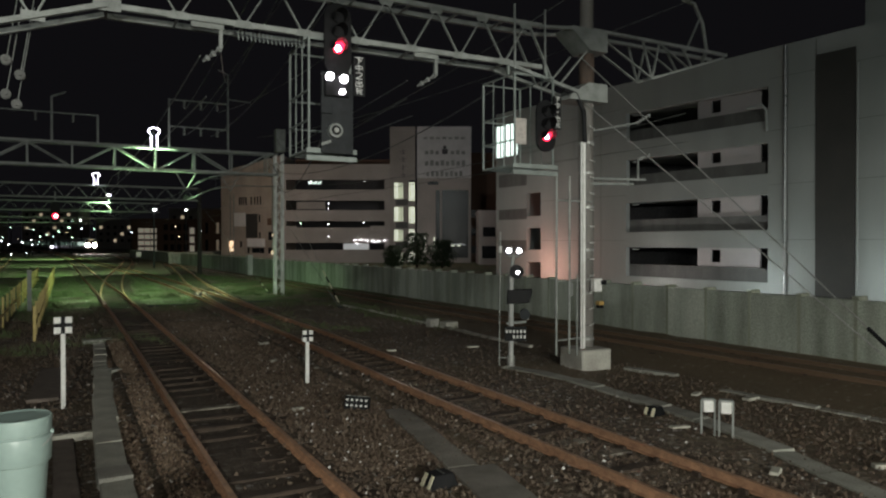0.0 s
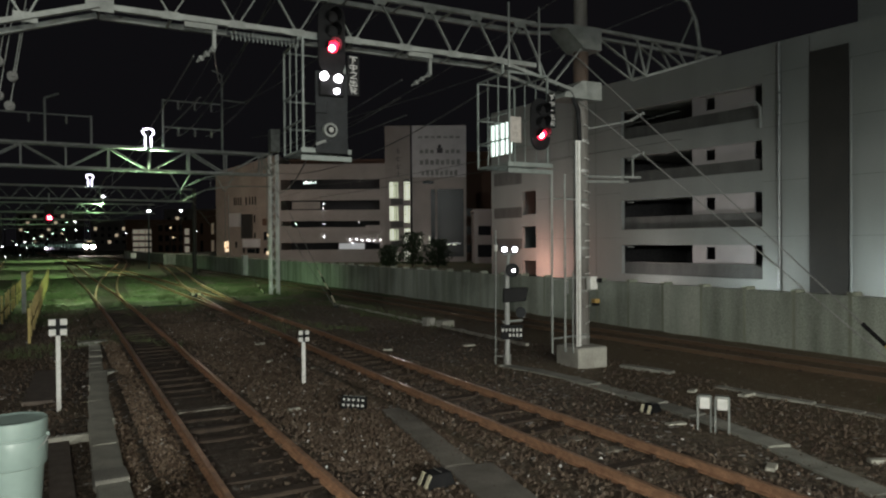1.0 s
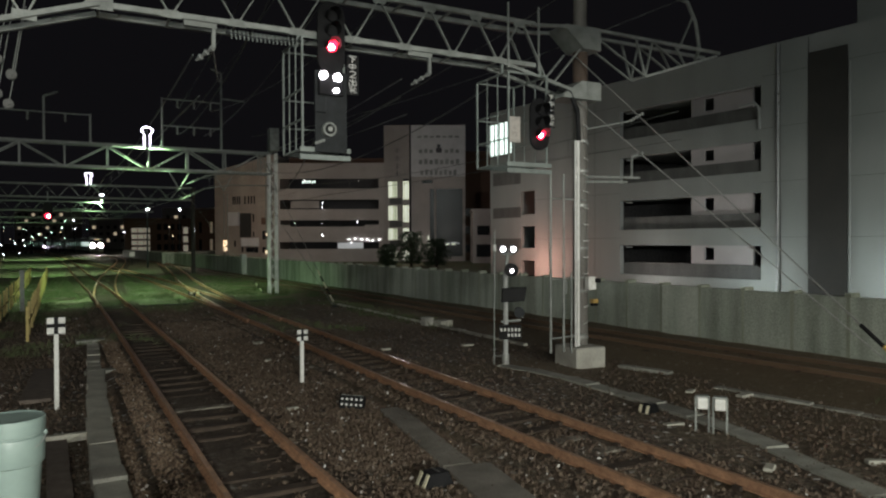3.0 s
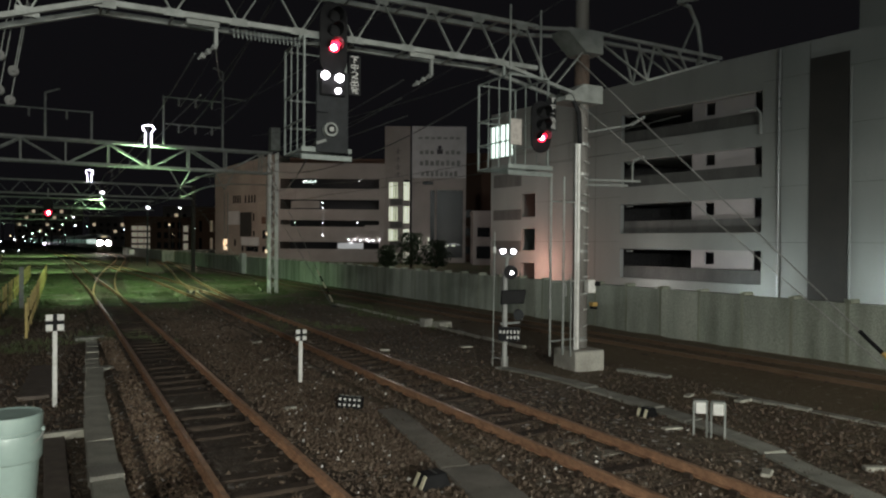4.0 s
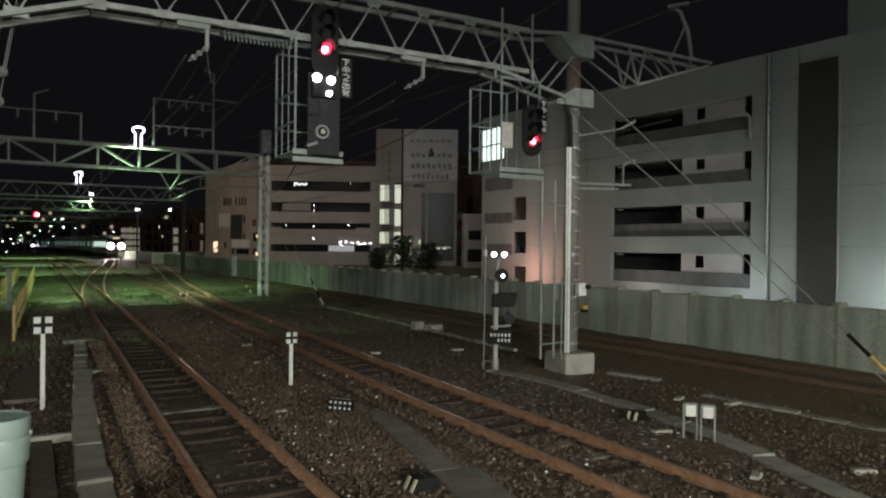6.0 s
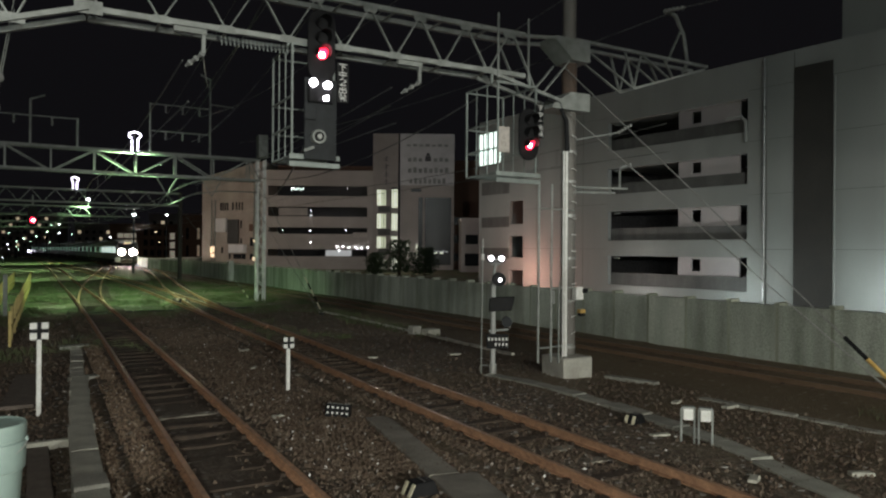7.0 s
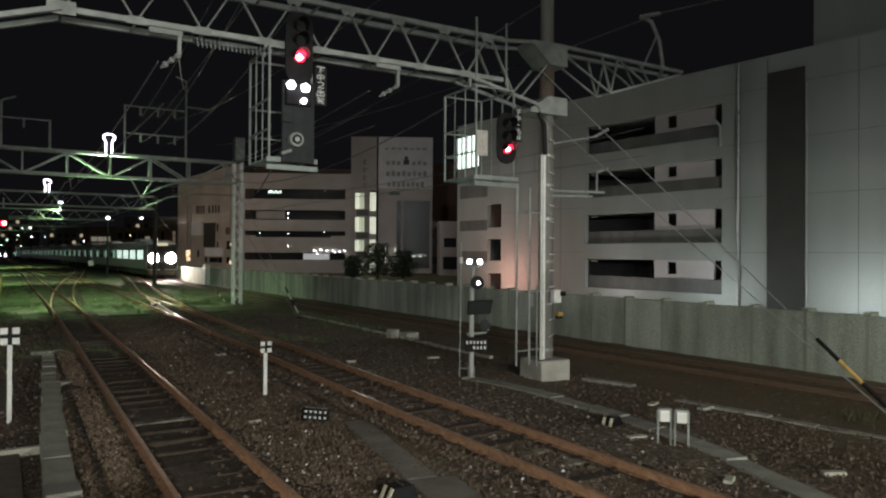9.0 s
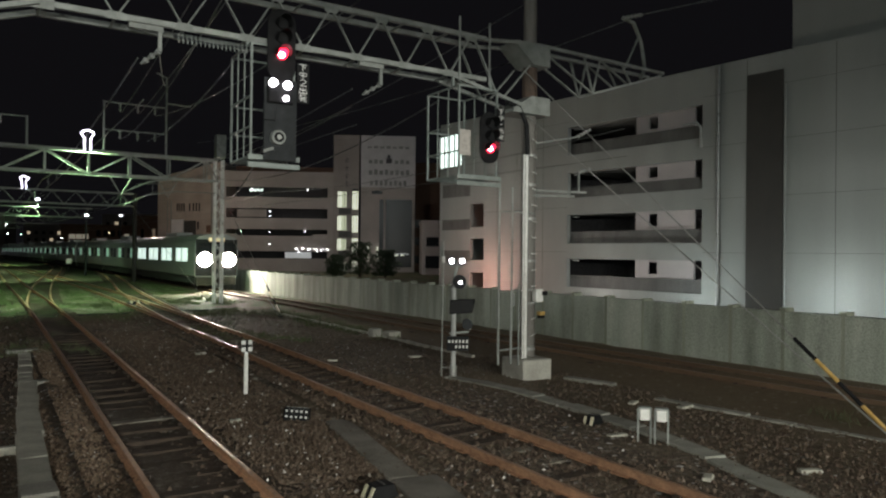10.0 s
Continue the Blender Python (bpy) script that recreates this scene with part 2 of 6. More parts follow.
TRACK_1 = [(2.05, -60), (2.05, 0), (2.07, 24), (1.97, 40), (1.6, 62), (1.3, 90), (0.2, 140), (-2.5, 200), (-12, 300), (-30, 420)]
TRACK_2 = [(6.05, -60), (6.06, -12), (6.05, 2), (6.04, 8), (6.04, 12), (6.07, 15.4), (6.12, 18), (6.18, 22), (6.18, 30), (6.12, 40), (6.0, 52), (5.2, 72), (3.6, 100), (1.6, 140), (-1.2, 200), (-9, 300), (-27, 420)]
TRACK_3 = [(17.0, -60), (15.2, -10), (14.35, 4), (14.0, 9), (13.65, 14), (13.2, 22), (12.98, 32), (12.65, 48), (12.15, 72), (11.6, 95), (10.8, 114), (9.4, 145), (7.5, 175),
           (5.6, 205), (3.2, 235), (-1.2, 275), (-8, 325), (-16, 380), (-26, 440), (-36, 500), (-48, 570)]
LOOP = [(1.95, 33), (2.15, 42), (2.9, 55), (4.1, 70), (5.4, 84), (7.2, 104), (8.6, 125), (8.9, 150)]
CROSS = [(6.1, 24), (6.5, 34), (7.6, 50), (9.2, 66), (10.8, 84), (11.5, 97)]

GROUND_Z = -0.2
bm = bmesh.new()
xs = [-900, -300, -100, -40, -20, -12] + [-8 + 0.2 * i for i in range(121)] + [17, 20, 30, 60, 120, 300, 900]
ys = [-300, -80, -30, -10] + [-4 + 0.5 * i for i in range(129)] + [62 + 4 * i for i in range(25)] + [190, 260, 400, 700, 1500, 3000]
grid = []


def plan_x(points, y):
    return float(np.interp(y, [p[1] for p in points], [p[0] for p in points]))


for y in ys:
    row = []
    c1, c2, c3 = (plan_x(t, y) for t in (TRACK_1, TRACK_2, TRACK_3))
    for x in xs:
        h = GROUND_Z + (0.038 if abs(x - c1) < 0.5 or abs(x - c2) < 0.5 else 0.06 if abs(x - c1) < 1.1 or abs(x - c2) < 1.1 else 0.0) + 0.1 * max(0.0, 1 - max(0.0, abs(x - c3) - 0.9) / 0.8)
        h += 0.035 * noise.noise(Vector((x * 0.7, y * 0.5, 3)))
        h += 0.03 * noise.noise(Vector((x * 2.3, y * 2.1, 9)))
        row.append(bm.verts.new((x, y, h if -9 < x < 17 and -6 < y < 150 else GROUND_Z)))
    grid.append(row)
for a, b in zip(grid, grid[1:]):
    for i in range(len(xs) - 1):
        bm.faces.new((a[i], a[i + 1], b[i + 1], b[i]))


def ballast_material():
    m = bpy.data.materials.new("track_ballast")
    m.use_nodes = True
    n, l = m.node_tree.nodes, m.node_tree.links
    b = n["Principled BSDF"]
    tc = n.new("ShaderNodeTexCoord")
    v = n.new("ShaderNodeTexVoronoi")
    v.inputs["Scale"].default_value = 17
    e = n.new("ShaderNodeTexVoronoi")
    e.feature = "DISTANCE_TO_EDGE"
    e.inputs["Scale"].default_value = 17
    big = n.new("ShaderNodeTexNoise")
    big.inputs["Scale"].default_value, big.inputs["Detail"].default_value = 0.35, 6
    for node in (v, e, big):
        l.new(tc.outputs["Object"], node.inputs["Vector"])
    stones = n.new("ShaderNodeValToRGB")
    for pos, col in ((0.0, (0.045, 0.034, 0.026)), (0.4, (0.095, 0.074, 0.057)), (0.75, (0.165, 0.128, 0.096)), (0.97, (0.25, 0.225, 0.19))):
        el = stones.color_ramp.elements.new(pos)
        el.color = (*col, 1)
    sep = n.new("ShaderNodeSeparateColor")
    l.new(v.outputs["Color"], sep.inputs[0])
    l.new(sep.outputs[0], stones.inputs[0])
    earth = n.new("ShaderNodeMix")
    earth.data_type = "RGBA"
    earth.inputs[7].default_value = (0.135, 0.098, 0.055, 1)
    mr = n.new("ShaderNodeMapRange")
    mr.inputs[1].default_value, mr.inputs[2].default_value = 0.42, 0.68
    mr.inputs[4].default_value = 0.8
    l.new(big.outputs[0], mr.inputs[0])
    # bare trodden earth along the wall track
    xw = n.new("ShaderNodeSeparateXYZ")
    l.new(tc.outputs["Object"], xw.inputs[0])
    bare = n.new("ShaderNodeMapRange")
    bare.inputs[1].default_value, bare.inputs[2].default_value = 7.0, 12.0
    bare.inputs[4].default_value = 0.85
    l.new(xw.outputs[0], bare.inputs[0])
    most = n.new("ShaderNodeMath")
    most.operation = "MAXIMUM"
    l.new(mr.outputs[0], most.inputs[0])
    l.new(bare.outputs[0], most.inputs[1])
    l.new(most.outputs[0], earth.inputs[0])
    l.new(stones.outputs[0], earth.inputs[6])
    # dark band: oily between the first track's rails, shadow beside them put into colour
    xyz = n.new("ShaderNodeSeparateXYZ")
    l.new(tc.outputs["Object"], xyz.inputs[0])
    off = n.new("ShaderNodeMath")
    off.operation = "SUBTRACT"
    off.inputs[1].default_value = 2.25
    l.new(xyz.outputs[0], off.inputs[0])
    dist = n.new("ShaderNodeMath")
    dist.operation = "ABSOLUTE"
    l.new(off.outputs[0], dist.inputs[0])
    wob = n.new("ShaderNodeMath")
    wob.operation = "MULTIPLY_ADD"
    wob.inputs[1].default_value = 0.9
    l.new(big.outputs[0], wob.inputs[0])
    l.new(dist.outputs[0], wob.inputs[2])
    oil_shade_fac = n.new("ShaderNodeMapRange")
    oil_shade_fac.inputs[1].default_value, oil_shade_fac.inputs[2].default_value = 0.9, 1.5
    oil_shade_fac.inputs[3].default_value, oil_shade_fac.inputs[4].default_value = 0.72, 0.0
    l.new(wob.outputs[0], oil_shade_fac.inputs[0])
    oil_shade = n.new("ShaderNodeMix")
    oil_shade.data_type = "RGBA"
    oil_shade.inputs[7].default_value = (0.046, 0.033, 0.024, 1)
    l.new(oil_shade_fac.outputs[0], oil_shade.inputs[0])
    l.new(earth.outputs[2], oil_shade.inputs[6])
    # green patches in the far yard: moss, with green lamplight put into the colour
    far = n.new("ShaderNodeMapRange")
    far.inputs[1].default_value, far.inputs[2].default_value = 24, 34
    l.new(xyz.outputs[1], far.inputs[0])
    g = n.new("ShaderNodeTexNoise")
    g.inputs["Scale"].default_value, g.inputs["Detail"].default_value = 0.8, 6
    l.new(tc.outputs["Object"], g.inputs["Vector"])
    gr = n.new("ShaderNodeMapRange")
    gr.inputs[1].default_value, gr.inputs[2].default_value = 0.40, 0.58
    l.new(g.outputs[0], gr.inputs[0])
    mul = n.new("ShaderNodeMath")
    mul.operation = "MULTIPLY"
    l.new(far.outputs[0], mul.inputs[0])
    l.new(gr.outputs[0], mul.inputs[1])
    moss = n.new("ShaderNodeMix")
    moss.data_type = "RGBA"
    moss.inputs[7].default_value = (0.07, 0.10, 0.03, 1)
    l.new(mul.outputs[0], moss.inputs[0])
    l.new(oil_shade.outputs[2], moss.inputs[6])
    l.new(moss.outputs[2], b.inputs["Base Color"])
    b.inputs["Roughness"].default_value = 0.8
    bp = n.new("ShaderNodeBump")
    bp.inputs["Strength"].default_value, bp.inputs["Distance"].default_value = 0.9, 0.04
    l.new(e.outputs["Distance"], bp.inputs["Height"])
    l.new(bp.outputs[0], b.inputs["Normal"])
    return m


M["ballast"] = ballast_material()
ground = solid("ground", bm, "ballast", "brown-grey track ballast with earth patches and a green-tinted far yard", "ground", "structure", smooth=True)


# ---- tracks ----
RAIL = [(-0.058, -0.122), (0.058, -0.122), (0.058, -0.112), (0.008, -0.098), (0.008, -0.040), (0.032, -0.030), (0.032, -0.004), (0.027, 0.0),
        (-0.027, 0.0), (-0.032, -0.004), (-0.032, -0.030), (-0.008, -0.040), (-0.008, -0.098), (-0.058, -0.112)]
GAUGE = 1.067 + 0.045


def at_length(line, s):
    for a, b in zip(line, line[1:]):
        n = (b - a).length
        if s <= n:
            return a.lerp(b, s / n), (b - a).normalized()
        s -= n
    return line[-1], (line[-1] - line[-2]).normalized()


def length_of(line):
    return sum((b - a).length for a, b in zip(line, line[1:]))


def rail_pair(parent, line, drop=0.0, look_of=("rust", "rail_top")):
    for side in (-1, 1):
        pts = []
        for i, p in enumerate(line):
            d = (line[min(i + 1, len(line) - 1)] - line[max(i - 1, 0)]).normalized()
            pts.append((p.x + d.y * side * GAUGE / 2, p.y - d.x * side * GAUGE / 2, drop))
        ob = part("rail", extrude_profile(RAIL, pts), look_of[0], parent, "rust-brown steel rail with a polished head")
        ob.data.materials.append(M[look_of[1]])
        for f in ob.data.polygons:
            if f.normal.z > 0.6 and f.center.z > drop - 0.02:
                f.material_index = 1


def sleeper_mesh(name, size, material):
    bm = bmesh.new()
    box(bm, (0, 0, 0), size)
    return made(name, bm, material, bevel=0.02)


SLEEPER = sleeper_mesh("sleeper", (2.0, 0.22, 0.16), "sleeper")
WOOD = sleeper_mesh("sleeper", (2.1, 0.22, 0.16), "wood_sleeper")


def track(label, points, start, end, meshes, drop=0.0, step=0.62, top=-0.135, look_of=("rust", "rail_top"), pale=()):
    line = smooth_line(points)
    ob = thing("railway_track", label, "railway track", kind="structure")
    rail_pair(ob, line, drop, look_of)
    n = 0
    s = 0.0
    clips = []
    while s < length_of(line) and n < 290:
        p, d = at_length(line, s)
        s += step * (1 + random.uniform(-0.05, 0.05))
        if not start < p.y < end:
            continue
        worn = any(a < p.y < b for a, b in pale)
        o = new("sleeper", SLEEPER if worn else random.choice(meshes))
        o.parent = ob
        o.matrix_basis = Matrix.Translation((p.x + random.uniform(-0.04, 0.04), p.y, top - 0.08 + random.uniform(-0.018, 0.012))) @ pose(
            0, 0, 0, random.uniform(-1, 1), random.uniform(-0.6, 0.6), -math.degrees(math.atan2(d.x, d.y)) + random.uniform(-1.5, 1.5))
        n += 1
        if p.y < 45:
            side = Vector((d.y, -d.x))
            for k in (-1, 1):
                for e in (-1, 1):
                    q = p + side * (k * GAUGE / 2 + e * 0.095)
                    clips.append((q.x, q.y, -0.112 + drop))
    # rail clips, too small to pick apart singly
    if clips:
        cube = np.array([(a, b, c) for a in (-0.03, 0.03) for b in (-0.045, 0.045) for c in (-0.025, 0.025)])
        v = (np.array(clips)[:, None] + cube[None] * np.random.uniform(0.7, 1.2, (len(clips), 1, 3))).reshape(-1, 3)
        f0 = np.array([(0, 1, 3, 2), (4, 6, 7, 5), (0, 4, 5, 1), (2, 3, 7, 6), (1, 5, 7, 3), (0, 2, 6, 4)])
        f = (f0[None] + 8 * np.arange(len(clips))[:, None, None]).reshape(-1, 4)
        me = bpy.data.meshes.new("rail_clips")
        me.from_pydata(v.tolist(), [], f.tolist())
        me.materials.append(M["clip"])
        o = tagged(new("rail_clips", me), "rusty rail clips", kind="stuff")
        o.parent = ob
    return ob


track("straight rusty track on dark oily sleepers", TRACK_1, -14, 110, [WOOD], top=-0.138, pale=((12.2, 13.4),))
track("straight rusty track on mixed sleepers between the signals", TRACK_2, -14, 110, [WOOD], top=-0.142, pale=((6.9, 8.4),))
track("rusty track along the concrete retaining wall", TRACK_3, -14, 120, [WOOD], top=-0.13, look_of=("shaded_rust", "dull_head"))
track("curved turnout rails branching off across the yard", LOOP, 40, 120, [WOOD], -0.003)
track("crossover rails leading to the wall track", CROSS, 30, 90, [WOOD], -0.003)
TRACK_0 = [(-6.0, -60), (-6.0, 20), (-6.2, 60), (-8, 120), (-14, 220), (-30, 380)]
track("unlit siding beyond the yellow fence", TRACK_0, 30, 110, [WOOD])


# ---- retaining wall ----
def wall_x(y):
    return 16.87 - 0.0418 * y if y < 35 else 15.41 - 0.040 * (y - 35)


def retaining_wall():
    ob = thing("wall_east", "grey stained concrete retaining wall with small post caps", "wall", kind="structure")
    y = 11.64 - 36 * 1.43
    while y < 150:
        n = 1.43
        bm = bmesh.new()
        a, b = (wall_x(y), y + 0.012), (wall_x(y + n), y + n - 0.012)
        vs = [bm.verts.new((x + dx, yy, z)) for (x, yy) in (a, b) for dx in (0, 0.28) for z in (-0.6, 1.24)]
        for q in ((0, 1, 3, 2), (4, 6, 7, 5), (0, 4, 5, 1), (2, 3, 7, 6), (1, 5, 7, 3), (0, 2, 6, 4)):
            bm.faces.new([vs[j] for j in q])
        bmesh.ops.recalc_face_normals(bm, faces=bm.faces[:])
        part("panel", bm, "wall", ob)
        bm = bmesh.new()
        span(bm, (wall_x(y) - 0.004, y - 0.05, -0.6), (wall_x(y) + 0.29, y + 0.05, 1.236))
        tall = random.uniform(0.075, 0.10)
        span(bm, (wall_x(y) - 0.012, y - 0.085, 1.236), (wall_x(y) + 0.34, y + 0.085, 1.24 + tall))
        part("pilaster", bm, "pilaster", ob, bevel=0.01)
        y += n
    return ob


retaining_wall()


def canopy():
    # unseen slab added behind the camera, keeps lamplight off gantry and facade top
    ob = thing("canopy_roof", "unseen grey slab added to block upward lamplight", "canopy", kind="structure")
    bm = bmesh.new()
    span(bm, (-9, -40, 5.75), (15, -1.0, 5.95))
    part("roof_panel", bm, "concrete", ob)


canopy()


# ---- platform under the camera ----
bm = bmesh.new()
span(bm, (-5.0, -60, -0.4), (0.45, 3.0, 1.1))
span(bm, (-5.0, 3.0, -0.4), (0.03, 4.66, 1.1))
solid("platform", bm, "concrete", "concrete station platform end", "platform", "structure", bevel=0.03)


# ---- gantries ----
def truss(ob, x0, x1, y, z0, z1, panel=1.1, depth=0.6, shift=0.0, w=0.066, gusset=True, first=None):
    """A box truss across the tracks: four chords, zigzag diagonals and gusset plates, each a part of ob."""
    for yy in (y, y + depth):
        for z in (z0, z1):
            part("chord", one(angle_bar, (x0, yy, z), (x1, yy, z), w * 1.3, 0.014), "pale_paint", ob)
        x = first if first is not None else x0
        if first is not None and yy > y:
            continue
        while x < x1 - 0.2:
            xm, xn = x + panel / 2, x + panel
            if xm < x1:
                part("diagonal", one(bar, (x, yy, z0), (xm, yy, z1), w * 0.8, w * 0.35), "pale_paint", ob)
            if xn <= x1 + 0.05:
                part("diagonal", one(bar, (xm, yy, z1), (xn, yy, z0), w * 0.8, w * 0.35), "pale_paint", ob)
            if gusset and yy == y:
                for gx, gz, s in ((x, z0, 1), (xm, z1, -1)):
                    bm = bmesh.new()
                    pts = [(-0.17, 0.0), (0.17, 0.0), (0.12, 0.13), (-0.12, 0.13)]
                    f = [bm.verts.new((gx + a, yy - 0.022, gz + s * (b - 0.03))) for a, b in pts]
                    g = [bm.verts.new((gx + a, yy - 0.010, gz + s * (b - 0.03))) for a, b in pts]
                    bm.faces.new(f), bm.faces.new(g[::-1])
                    for i in range(4):
                        bm.faces.new((f[i], g[i], g[(i + 1) % 4], f[(i + 1) % 4]))
                    bmesh.ops.recalc_face_normals(bm, faces=bm.faces[:])
                    part("gusset", bm, "pale_paint", ob)
            for z in (z0, z1):
                part("cross_tie", one(bar, (x, y, z), (x, y + depth, z), w * 0.5), "pale_paint", ob)
            x += panel


def lattice_post(ob, x, y, z1, w=0.40, step=0.5, paint="post_white"):
    for dx in (-w / 2, w / 2):
        for dy in (-w / 2, w / 2):
            part("leg", one(bar, (x + dx, y + dy, -0.3), (x + dx, y + dy, z1), 0.075), paint, ob)
    z, s = 0.0, 1
    while z < z1 - step:
        for d in (-w / 2, w / 2):
            part("lacing_bar", one(bar, (x - s * w / 2, y + d, z), (x + s * w / 2, y + d, z + step), 0.075, 0.025), paint, ob)
            part("lacing_bar", one(bar, (x + d, y - s * w / 2, z), (x + d, y + s * w / 2, z + step), 0.075, 0.025), paint, ob)
        z, s = z + step, -s


def insulator(ob, p, q, r=0.06, n=5, name="insulator"):
    bm = bmesh.new()
    p, q = Vector(p), Vector(q)
    tube(bm, p, q, r * 0.35, n=8)
    for i in range(n):
        a, b = p.lerp(q, (i + 0.15) / n), p.lerp(q, (i + 0.75) / n)
        tube(bm, a, b, r, r * 0.45, n=10)
    part(name, bm, "insulator", ob, "pale ribbed porcelain insulator", smooth=True)


MX = 10.79


def settle(ob):
    """Shrinks what hangs on the near gantry towards the eye by one factor, to fit the camera's view."""
    ob.location, ob.scale = (0, 0, 2.6 * 0.032), (0.968, 0.968, 0.968)


def gantry_near():
    ob = thing("gantry", "pale grey steel truss gantry on a round steel mast", "gantry")
    Y = 12.85
    truss(ob, 0.6, 9.3, Y, 6.45, 7.36, 1.1, 0.6, first=0.6)
    # sloping haunch of the beam
    for yy in (Y, Y + 0.6):
        part("chord", one(angle_bar, (0.6, yy, 6.45), (-5.0, yy, 4.6), 0.1, 0.014), "pale_paint", ob)
        part("chord", one(angle_bar, (0.6, yy, 7.36), (-5.0, yy, 5.9), 0.1, 0.014), "pale_paint", ob)
    for k in range(5):
        x = 0.6 - 1.05 * k
        a, b, c = 6.45 - 0.3304 * (0.6 - x), 7.36 - 0.2607 * (0.6 - x + 0.52), 6.45 - 0.3304 * (0.6 - x + 1.05)
        part("diagonal", one(bar, (x, Y, a), (x - 0.52, Y, b), 0.06, 0.026), "pale_paint", ob)
        part("diagonal", one(bar, (x - 0.52, Y, b), (x - 1.05, Y, c), 0.06, 0.026), "pale_paint", ob)
        bm = bmesh.new()
        box(bm, (x, Y - 0.018, a + 0.05), (0.34 if k else 0.42, 0.014, 0.16 if k else 0.22))
        part("gusset", bm, "pale_paint", ob, bevel=0.004)
    lattice_post(ob, -5.0, Y + 0.3, 5.9)
    # end of the beam at the mast
    for yy in (Y, Y + 0.6):
        part("chord", one(bar, (9.2, yy, 7.36), (10.5, yy, 7.5), 0.07), "pale_paint", ob)
        part("chord", one(bar, (8.4, yy, 6.45), (10.4, yy, 6.02), 0.07), "pale_paint", ob)
        part("diagonal", one(bar, (8.95, yy, 7.36), (9.6, yy, 6.15), 0.06, 0.03), "pale_paint", ob)
        part("diagonal", one(bar, (9.75, yy, 6.12), (10.55, yy, 7.0), 0.055, 0.03), "pale_paint", ob)
    # white gusset boxes round the mast
    for z0, z1, l0, l1 in ((7.02, 7.52, -0.15, -0.65), (5.86, 6.28, -0.55, -0.2)):
        bm = bmesh.new()
        pts = [(l0 if z0 > 7 else -0.75, z0), (0.36, z0), (0.36, z1), (l1, z1), (-0.7, (z0 + z1) / 2 + (0.2 if z0 > 7 else -0.1))]
        f = [bm.verts.new((MX + a, Y - 0.03, b)) for a, b in pts]
        g = [bm.verts.new((MX + a, Y + 0.63, b)) for a, b in pts]
        bm.faces.new(f), bm.faces.new(g[::-1])
        for i in range(len(pts)):
            bm.faces.new((f[i], g[i], g[(i + 1) % len(pts)], f[(i + 1) % len(pts)]))
        bmesh.ops.recalc_face_normals(bm, faces=bm.faces[:])
        part("gusset_box", bm, "pale_paint", ob, "pale grey painted gusset plate", bevel=0.01)
    part("mast", one(tube, (MX, Y + 0.3, 0.1), (MX, Y + 0.3, 9.6), 0.172, 0.155, 20), "mast", ob, "weathered round steel mast", smooth=True)
    part("rust_band", one(tube, (MX, Y + 0.3, 6.3), (MX, Y + 0.3, 7.0), 0.175, n=20), "mast_rust", ob, "rusty stretch of the mast", smooth=True)
    for z in (0.32, 1.4, 2.4, 3.4, 4.2, 4.9):
        part("mast_band", one(tube, (MX, Y + 0.3, z), (MX, Y + 0.3, z + 0.06), 0.185, n=20), "steel", ob, smooth=True)
    bm = bmesh.new()
    box(bm, (0, 0, 0), (0.84, 0.84, 0.6), Matrix.Translation((10.64, Y + 0.14, -0.13)))
    part("foundation", bm, "concrete", ob, "square concrete foundation block", bevel=0.03)
    # outrigger over the wall track
    for yy in (Y + 0.05, Y + 0.55):
        part("chord", one(bar, (MX, yy, 7.52), (15.2, yy, 7.48), 0.07), "pale_paint", ob)
        part("chord", one(bar, (12.6, yy, 6.6), (15.1, yy, 7.4), 0.055), "pale_paint", ob)
        for a, b in (((10.85, 7.45), (12.6, 6.6)), ((12.3, 7.5), (12.6, 6.6)), ((12.85, 7.5), (12.6, 6.6)), ((12.9, 7.45), (13.85, 6.98)), ((13.6, 7.5), (13.95, 7.02))):
            part("diagonal", one(bar, (a[0], yy, a[1]), (b[0], yy, b[1]), 0.05, 0.03), "pale_paint", ob)
    # bent registration arm at its end
    bm = bmesh.new()
    pts = [(14.6, 7.3), (14.75, 7.6), (14.6, 8.3), (14.3, 8.75), (13.9, 8.8)]
    pipe(bm, [(a, Y + 0.3, b) for a, b in pts], 0.05, 10)
    part("bent_arm", bm, "pale_paint", ob, smooth=True)
    part("brace", one(bar, (14.0, Y + 0.3, 7.5), (14.5, Y + 0.3, 8.4), 0.04), "pale_paint", ob)
    insulator(ob, (13.9, Y + 0.3, 8.8), (13.9, Y - 0.4, 8.7))
    # drop brackets with insulators below the beam
    for x in (2.42, 6.7):
        part("drop_bracket", one(bar, (x, Y + 0.1, 6.42), (x, Y + 0.1, 6.02), 0.06), "pale_paint", ob)
        part("drop_bracket", one(bar, (x - 0.5, Y + 0.1, 6.4), (x + 0.05, Y + 0.1, 6.4), 0.09), "pale_paint", ob)
        insulator(ob, (x, Y + 0.1, 6.04), (x - 0.24, Y + 0.45, 5.86), 0.055, 3)
    # two stub posts on the beam's end
    for x in (8.55, 9.35):
        part("stub_post", one(tube, (x, Y - 0.04, 6.35), (x, Y - 0.04, 7.75), 0.024), "pale_paint", ob, smooth=True)
    settle(ob)
    return ob


gantry_near()


